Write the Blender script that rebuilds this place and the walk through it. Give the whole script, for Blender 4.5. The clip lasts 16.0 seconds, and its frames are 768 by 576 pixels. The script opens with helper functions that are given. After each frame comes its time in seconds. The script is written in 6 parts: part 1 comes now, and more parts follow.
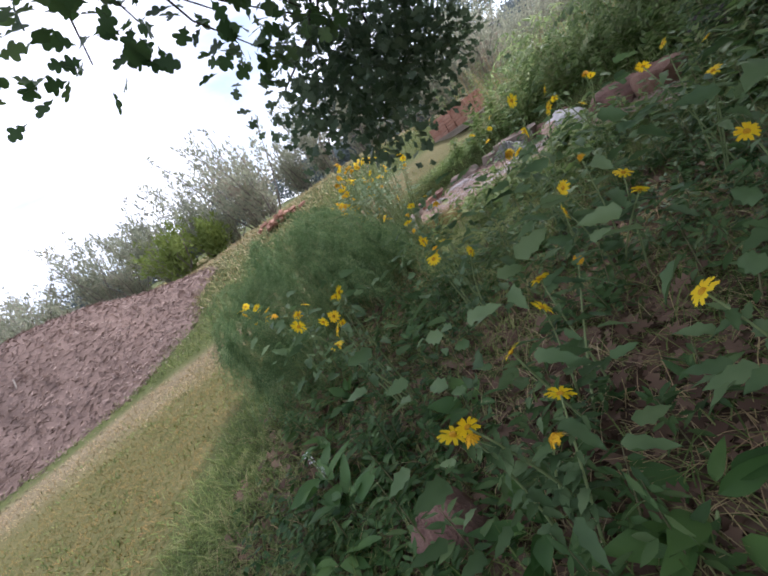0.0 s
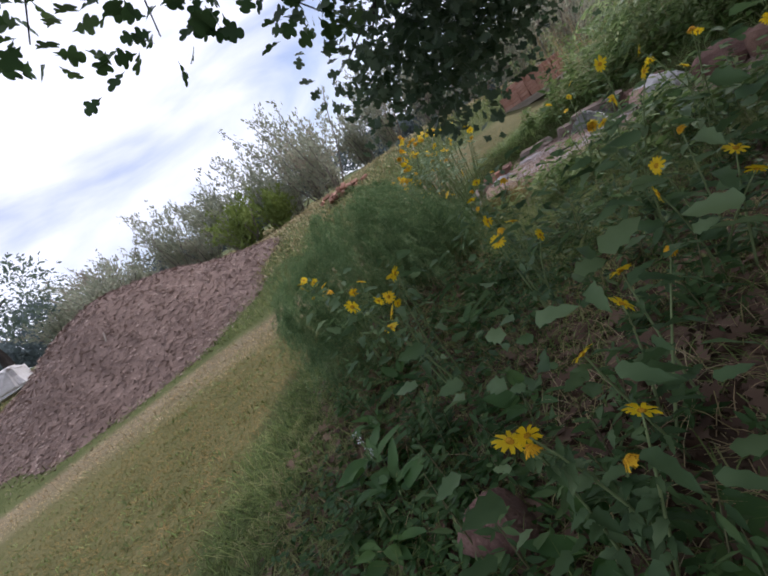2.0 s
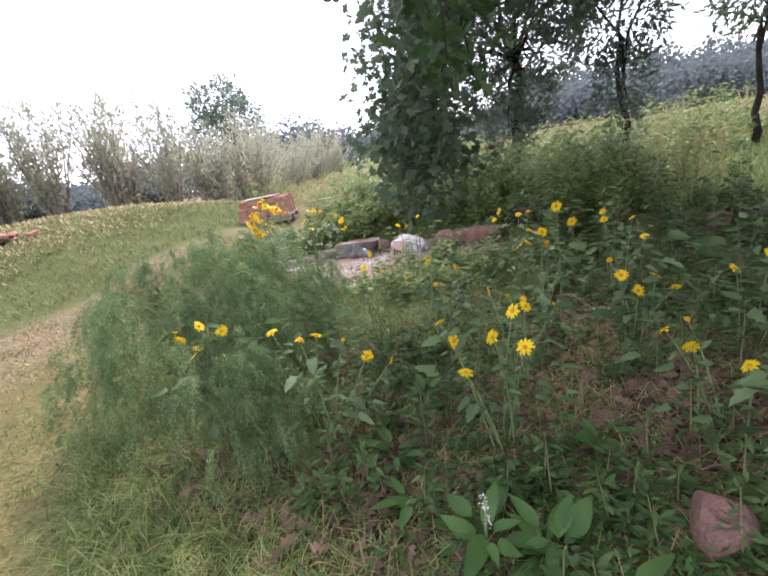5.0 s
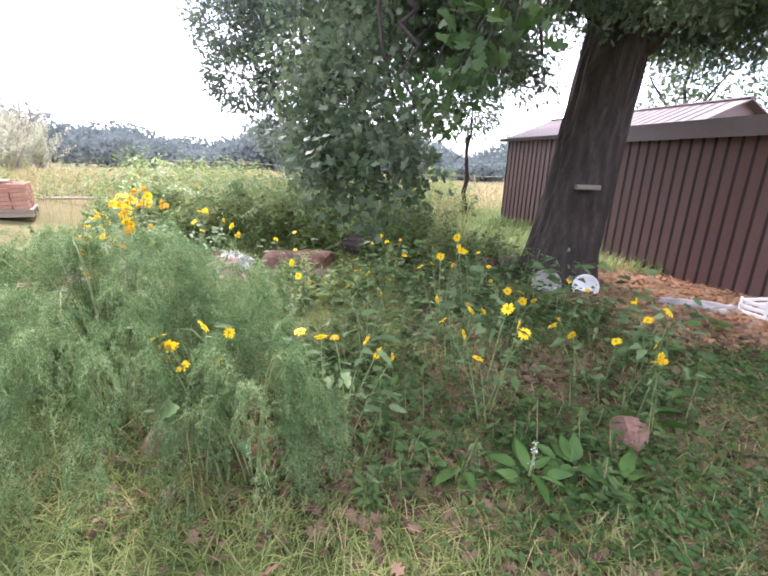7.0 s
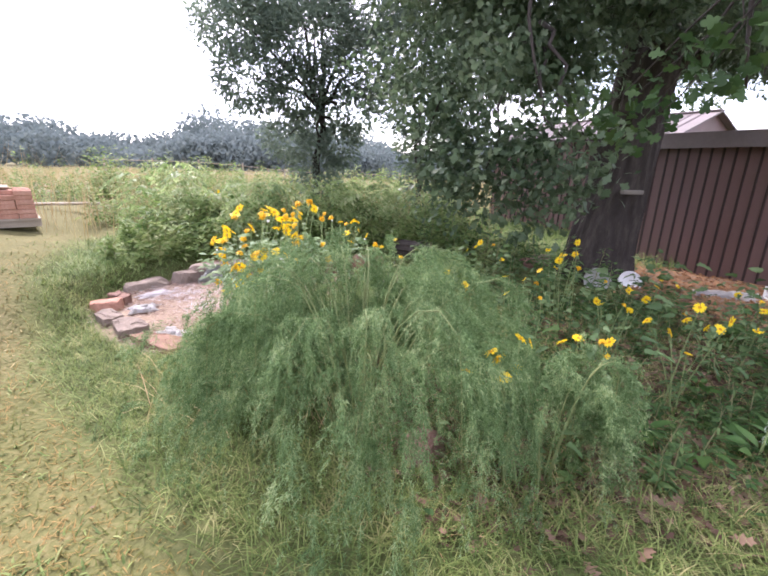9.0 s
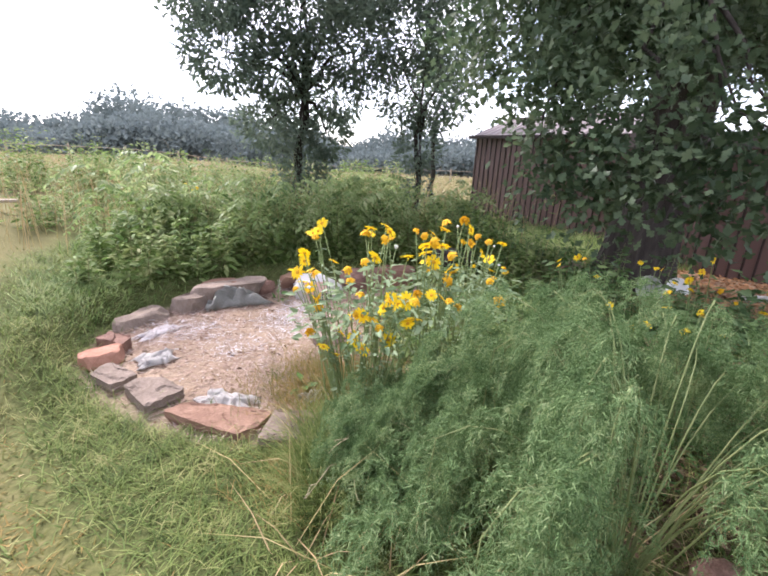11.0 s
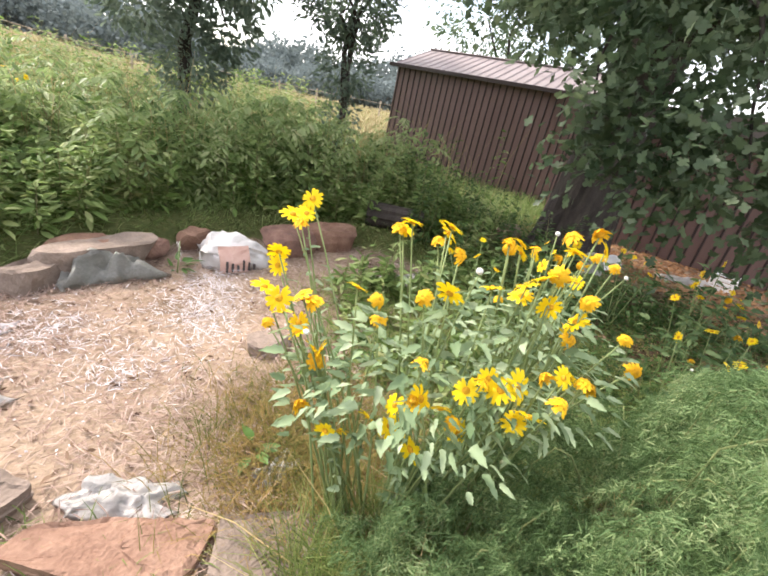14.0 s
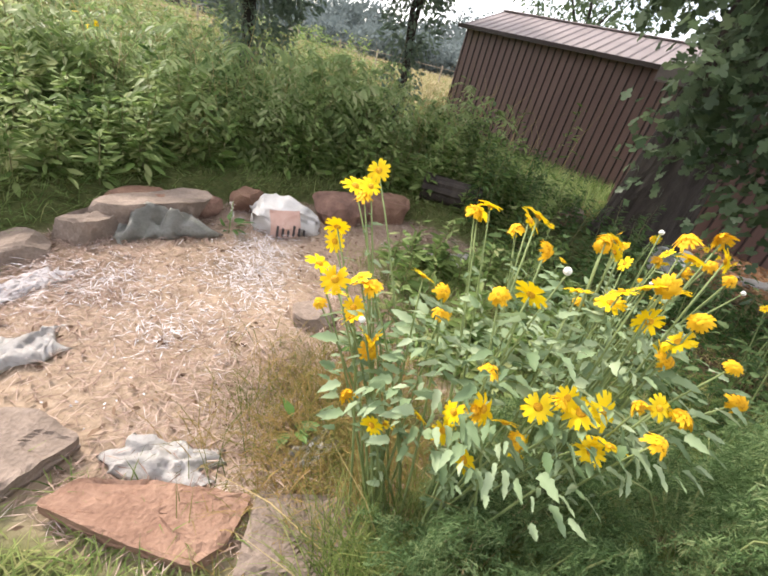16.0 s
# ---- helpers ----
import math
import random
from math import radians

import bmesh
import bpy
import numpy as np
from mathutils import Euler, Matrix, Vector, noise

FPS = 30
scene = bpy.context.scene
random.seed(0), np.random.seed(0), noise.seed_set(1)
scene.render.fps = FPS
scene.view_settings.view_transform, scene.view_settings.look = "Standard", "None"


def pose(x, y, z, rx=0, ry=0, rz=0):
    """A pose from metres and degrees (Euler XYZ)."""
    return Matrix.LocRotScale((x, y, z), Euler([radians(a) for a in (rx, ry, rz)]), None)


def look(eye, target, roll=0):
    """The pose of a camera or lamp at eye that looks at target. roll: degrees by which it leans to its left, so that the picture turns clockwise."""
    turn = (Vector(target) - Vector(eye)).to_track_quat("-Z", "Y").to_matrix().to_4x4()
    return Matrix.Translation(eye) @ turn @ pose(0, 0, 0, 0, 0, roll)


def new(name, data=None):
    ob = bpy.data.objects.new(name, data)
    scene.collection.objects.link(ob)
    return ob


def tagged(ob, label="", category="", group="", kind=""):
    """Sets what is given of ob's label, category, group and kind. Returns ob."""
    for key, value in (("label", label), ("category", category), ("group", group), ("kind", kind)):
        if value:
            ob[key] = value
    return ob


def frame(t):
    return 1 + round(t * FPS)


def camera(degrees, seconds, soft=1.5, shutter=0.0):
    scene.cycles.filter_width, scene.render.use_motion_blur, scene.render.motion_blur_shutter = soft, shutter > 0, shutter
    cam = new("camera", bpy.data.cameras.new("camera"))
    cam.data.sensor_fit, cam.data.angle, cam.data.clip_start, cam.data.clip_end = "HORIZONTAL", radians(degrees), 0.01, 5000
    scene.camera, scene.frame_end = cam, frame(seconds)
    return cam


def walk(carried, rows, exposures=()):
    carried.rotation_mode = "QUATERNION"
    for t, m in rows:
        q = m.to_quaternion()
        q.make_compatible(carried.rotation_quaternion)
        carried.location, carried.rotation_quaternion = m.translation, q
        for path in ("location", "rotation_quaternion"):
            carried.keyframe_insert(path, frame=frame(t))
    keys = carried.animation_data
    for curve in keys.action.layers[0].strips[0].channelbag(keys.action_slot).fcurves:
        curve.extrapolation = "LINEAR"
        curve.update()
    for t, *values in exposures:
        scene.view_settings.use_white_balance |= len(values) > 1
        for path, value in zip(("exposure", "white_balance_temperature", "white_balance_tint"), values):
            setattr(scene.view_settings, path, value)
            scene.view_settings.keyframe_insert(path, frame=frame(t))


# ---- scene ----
cam = camera(85.2, 16.0, soft=1.9)
PATH = [
    (0, (2.68, 2.331, 1.092), (0.749, 2.479, 0.59), -36.6),
    (0.5, (2.677, 2.338, 1.094), (0.707, 2.228, 0.769), -37.6),
    (1, (2.669, 2.341, 1.11), (0.696, 2.071, 0.922), -38.8),
    (1.5, (2.627, 2.348, 1.115), (0.66, 2.104, 0.851), -36.9),
    (2, (2.595, 2.357, 1.094), (0.649, 2.209, 0.657), -36.0),
    (2.5, (2.438, 2.165, 1.18), (0.538, 2.194, 0.557), -34.9),
    (3, (2.203, 1.945, 1.315), (0.348, 2.152, 0.598), -30.9),
    (3.5, (1.936, 1.697, 1.319), (0.146, 2.139, 0.547), -24.2),
    (4, (1.852, 1.409, 1.383), (0.197, 2.196, 0.583), -18.4),
    (4.5, (1.822, 1.056, 1.5), (0.343, 2.178, 0.756), -14.2),
    (5, (1.562, 0.733, 1.455), (0.3, 2.164, 0.857), -11.4),
    (5.2, (1.414, 0.602, 1.465), (0.265, 2.128, 0.872), -11.0),
    (7.3, (0.038, -0.06, 1.487), (0.031, 1.864, 0.939), 3.5),
    (7.5, (-0.156, -0.111, 1.494), (-0.113, 1.813, 0.95), 4.1),
    (8, (-0.567, -0.182, 1.514), (-0.454, 1.741, 0.976), 3.2),
    (8.5, (-0.952, -0.239, 1.532), (-0.773, 1.668, 0.957), 2.4),
    (9, (-1.365, -0.078, 1.523), (-1.203, 1.837, 0.97), 2.0),
    (9.5, (-1.718, 0.138, 1.529), (-1.605, 2.056, 0.973), 1.8),
    (10, (-2.055, 0.43, 1.487), (-1.858, 2.332, 0.902), 1.9),
    (10.2, (-2.184, 0.561, 1.495), (-1.939, 2.463, 0.927), 1.7),
    (12.3, (-2.836, 1.621, 1.562), (-2.1, 3.368, 0.923), 6.0),
    (12.5, (-2.855, 1.68, 1.56), (-2.102, 3.414, 0.907), 6.1),
    (13, (-2.824, 1.916, 1.509), (-1.947, 3.587, 0.845), 10.0),
    (13.5, (-2.758, 2.09, 1.474), (-1.847, 3.726, 0.769), 11.1),
    (14, (-2.819, 2.295, 1.506), (-1.836, 3.836, 0.692), 12.3),
    (14.5, (-2.796, 2.434, 1.45), (-1.815, 3.929, 0.554), 14.9),
    (15, (-2.794, 2.471, 1.453), (-1.86, 3.957, 0.495), 16.9),
    (15.5, (-2.787, 2.455, 1.455), (-1.941, 3.98, 0.475), 16.6),
    (16, (-2.817, 2.449, 1.476), (-2.009, 3.996, 0.5), 15.4),
]
EXPOSURE = [(0.0, 0.70, 5950, 20), (0.5, 0.10, 5950, 20), (1.0, -0.1, 5950, 20), (2.0, 0.05, 5950, 20), (2.5, 0.72, 6100, 25), (3.0, 1.22, 6200, 27), (3.6, 1.24, 6200, 27), (4.5, 1.55, 6200, 27), (5.0, 1.3, 6200, 27), (5.2, 1.1, 6200, 27), (7.3, 2.1, 6200, 27), (8.5, 1.9, 6200, 27), (10.2, 1.34, 6150, 26), (12.3, 1.62, 6700, 16), (13.5, 1.62, 6800, 16), (16.0, 1.38, 6900, 15)]
walk(cam, [(t, look(e, a, r)) for t, e, a, r in PATH], EXPOSURE)

# ---- light: a hazy, mostly clouded sky with a weak sun north of the oak ----
SUN = Vector((-0.30, 0.60, 0.74)).normalized()
world = bpy.data.worlds.new("sky")
scene.world = world
world.use_nodes = True
wt = world.node_tree
wt.nodes.clear()
w_out = wt.nodes.new("ShaderNodeOutputWorld")
w_mix = wt.nodes.new("ShaderNodeMixShader")
w_sky = wt.nodes.new("ShaderNodeBackground")
w_cloud = wt.nodes.new("ShaderNodeBackground")
w_tex = wt.nodes.new("ShaderNodeTexSky")
w_tex.sky_type, w_tex.sun_disc = "NISHITA", False
w_tex.sun_elevation, w_tex.sun_rotation = math.asin(SUN.z), math.atan2(SUN.x, SUN.y)
w_co = wt.nodes.new("ShaderNodeTexCoord")
w_map = wt.nodes.new("ShaderNodeMapping")
w_map.inputs["Scale"].default_value = (1.0, 1.0, 2.6)
w_noise = wt.nodes.new("ShaderNodeTexNoise")
w_noise.inputs["Scale"].default_value, w_noise.inputs["Detail"].default_value = 2.2, 7.0
w_noise.inputs["Distortion"].default_value = 0.5
w_ramp = wt.nodes.new("ShaderNodeValToRGB")
w_ramp.color_ramp.elements[0].position, w_ramp.color_ramp.elements[1].position = 0.36, 0.60
w_ramp.color_ramp.elements[0].color = (0.22, 0.22, 0.22, 1)
wt.links.new(w_co.outputs["Generated"], w_map.inputs[0])
wt.links.new(w_map.outputs[0], w_noise.inputs["Vector"])
wt.links.new(w_noise.outputs[0], w_ramp.inputs[0])
wt.links.new(w_tex.outputs[0], w_sky.inputs[0])
wt.links.new(w_ramp.outputs[0], w_mix.inputs[0])
wt.links.new(w_sky.outputs[0], w_mix.inputs[1])
wt.links.new(w_cloud.outputs[0], w_mix.inputs[2])
wt.links.new(w_mix.outputs[0], w_out.inputs[0])
w_sky.inputs[1].default_value = 0.13
w_cloud.inputs[0].default_value, w_cloud.inputs[1].default_value = (0.96, 0.99, 1.05, 1), 1.12
sun = new("sun", bpy.data.lights.new("sun", "SUN"))
sun.data.energy, sun.data.angle, sun.data.color = 2.7, radians(9), (1.0, 0.95, 0.87)
sun.matrix_world = look(SUN * 20, (0, 0, 0))

# ---- materials ----
def links(m, *pairs):
    for a, b in pairs:
        m.node_tree.links.new(a, b)


def ramp_node(m, colours):
    r = m.node_tree.nodes.new("ShaderNodeValToRGB")
    e = r.color_ramp.elements
    while len(e) < len(colours):
        e.new(0.5)
    for i, c in enumerate(colours):
        e[i].position = 0.1 + 0.8 * i / (len(colours) - 1)
        e[i].color = (*c, 1)
    return r


def surface(name, colours, scale=6.0, fine=60.0, rough=0.85, bump=0.3, metal=0.0, stretch=(1, 1, 1), mottle=0.35, objects=0.0, gloss=0.3):
    """A solid surface: large and fine noise in the colour, relief in the normal, and some change from piece to piece."""
    m = bpy.data.materials.new(name)
    m.use_nodes = True
    n = m.node_tree.nodes
    b = n["Principled BSDF"]
    b.inputs["Roughness"].default_value, b.inputs["Metallic"].default_value = rough, metal
    b.inputs["Specular IOR Level"].default_value = gloss
    co, mp = n.new("ShaderNodeTexCoord"), n.new("ShaderNodeMapping")
    mp.inputs["Scale"].default_value = stretch
    big, small = n.new("ShaderNodeTexNoise"), n.new("ShaderNodeTexNoise")
    big.inputs["Scale"].default_value, big.inputs["Detail"].default_value = scale, 5
    small.inputs["Scale"].default_value, small.inputs["Detail"].default_value = fine, 3
    info = n.new("ShaderNodeObjectInfo")
    add, mul, mul2 = n.new("ShaderNodeMath"), n.new("ShaderNodeMath"), n.new("ShaderNodeMath")
    mul.operation, mul.inputs[1].default_value = "MULTIPLY", mottle
    mul2.operation, mul2.inputs[1].default_value = "MULTIPLY_ADD", objects
    mul2.inputs[2].default_value = -0.5 * objects - 0.5 * mottle
    add3 = n.new("ShaderNodeMath")
    r = ramp_node(m, colours)
    bp = n.new("ShaderNodeBump")
    bp.inputs["Strength"].default_value, bp.inputs["Distance"].default_value = bump, 0.02
    links(m, (co.outputs["Object"], mp.inputs[0]), (mp.outputs[0], big.inputs["Vector"]), (mp.outputs[0], small.inputs["Vector"]),
          (small.outputs[0], mul.inputs[0]), (big.outputs[0], add.inputs[0]), (mul.outputs[0], add.inputs[1]),
          (info.outputs["Random"], mul2.inputs[0]), (add.outputs[0], add3.inputs[0]), (mul2.outputs[0], add3.inputs[1]),
          (add3.outputs[0], r.inputs[0]), (r.outputs[0], b.inputs["Base Color"]), (add.outputs[0], bp.inputs["Height"]), (bp.outputs[0], b.inputs["Normal"]))
    return m


def leafy(name, colours, rough=0.6, through_light=0.3, island=True, wide=1.2):
    """Leaves, blades and petals: a colour for each piece, broad patches over the ground, and light that comes through."""
    m = bpy.data.materials.new(name)
    m.use_nodes = True
    n = m.node_tree.nodes
    b = n["Principled BSDF"]
    b.inputs["Roughness"].default_value = rough
    b.inputs["Specular IOR Level"].default_value = 0.25
    geo, info, co = n.new("ShaderNodeNewGeometry"), n.new("ShaderNodeObjectInfo"), n.new("ShaderNodeTexCoord")
    no = n.new("ShaderNodeTexNoise")
    no.inputs["Scale"].default_value, no.inputs["Detail"].default_value = wide, 3
    mix = n.new("ShaderNodeMath")
    mix.operation, mix.inputs[1].default_value = "MULTIPLY_ADD", 0.55
    half = n.new("ShaderNodeMath")
    half.operation, half.inputs[1].default_value, half.inputs[2].default_value = "MULTIPLY_ADD", 1.15, -0.35
    r = ramp_node(m, colours)
    tr, ms = n.new("ShaderNodeBsdfTranslucent"), n.new("ShaderNodeMixShader")
    ms.inputs[0].default_value = through_light
    links(m, (geo.outputs["Position"], no.inputs["Vector"]), (no.outputs[0], half.inputs[0]),
          ((geo.outputs["Random Per Island"] if island else info.outputs["Random"]), mix.inputs[0]), (half.outputs[0], mix.inputs[2]), (mix.outputs[0], r.inputs[0]),
          (r.outputs[0], b.inputs["Base Color"]), (r.outputs[0], tr.inputs[0]), (b.outputs[0], ms.inputs[1]), (tr.outputs[0], ms.inputs[2]), (ms.outputs[0], n["Material Output"].inputs[0]))
    return m


def ground_material():
    m = bpy.data.materials.new("earth_and_turf")
    m.use_nodes = True
    n = m.node_tree.nodes
    b = n["Principled BSDF"]
    b.inputs["Roughness"].default_value = 0.95
    b.inputs["Specular IOR Level"].default_value = 0.1
    co = n.new("ShaderNodeTexCoord")
    zone = n.new("ShaderNodeVertexColor")
    zone.layer_name = "zone"
    sep = n.new("ShaderNodeSeparateColor")
    big, small = n.new("ShaderNodeTexNoise"), n.new("ShaderNodeTexNoise")
    big.inputs["Scale"].default_value, big.inputs["Detail"].default_value = 1.1, 9
    big.inputs["Roughness"].default_value = 0.68
    small.inputs["Scale"].default_value, small.inputs["Detail"].default_value = 28, 5
    var = n.new("ShaderNodeMath")
    var.operation, var.inputs[1].default_value = "MULTIPLY_ADD", 0.65
    hf = n.new("ShaderNodeMath")
    hf.operation, hf.inputs[1].default_value = "MULTIPLY_ADD", 0.9
    hf.inputs[2].default_value = -0.28
    kinds = [ramp_node(m, c) for c in (
        ((0.045, 0.055, 0.02), (0.09, 0.105, 0.038), (0.17, 0.165, 0.07)),
        ((0.06, 0.065, 0.024), (0.12, 0.115, 0.045), (0.21, 0.175, 0.085)),
        ((0.18, 0.13, 0.09), (0.32, 0.24, 0.175), (0.47, 0.38, 0.30)),
        ((0.038, 0.027, 0.018), (0.085, 0.056, 0.037), (0.16, 0.112, 0.072)))]
    links(m, (co.outputs["Object"], big.inputs["Vector"]), (co.outputs["Object"], small.inputs["Vector"]), (small.outputs[0], hf.inputs[0]),
          (big.outputs[0], var.inputs[0]), (hf.outputs[0], var.inputs[2]), (zone.outputs[0], sep.inputs[0]))
    last = kinds[0].outputs[0]
    for i, k in enumerate(kinds):
        links(m, (var.outputs[0], k.inputs[0]))
        if i:
            mx = n.new("ShaderNodeMix")
            mx.data_type = "RGBA"
            links(m, (sep.outputs[i - 1], mx.inputs[0]), (last, mx.inputs[6]), (k.outputs[0], mx.inputs[7]))
            last = mx.outputs[2]
    bp = n.new("ShaderNodeBump")
    bp.inputs["Strength"].default_value, bp.inputs["Distance"].default_value = 0.6, 0.03
    links(m, (last, b.inputs["Base Color"]), (small.outputs[0], bp.inputs["Height"]), (bp.outputs[0], b.inputs["Normal"]))
    return m


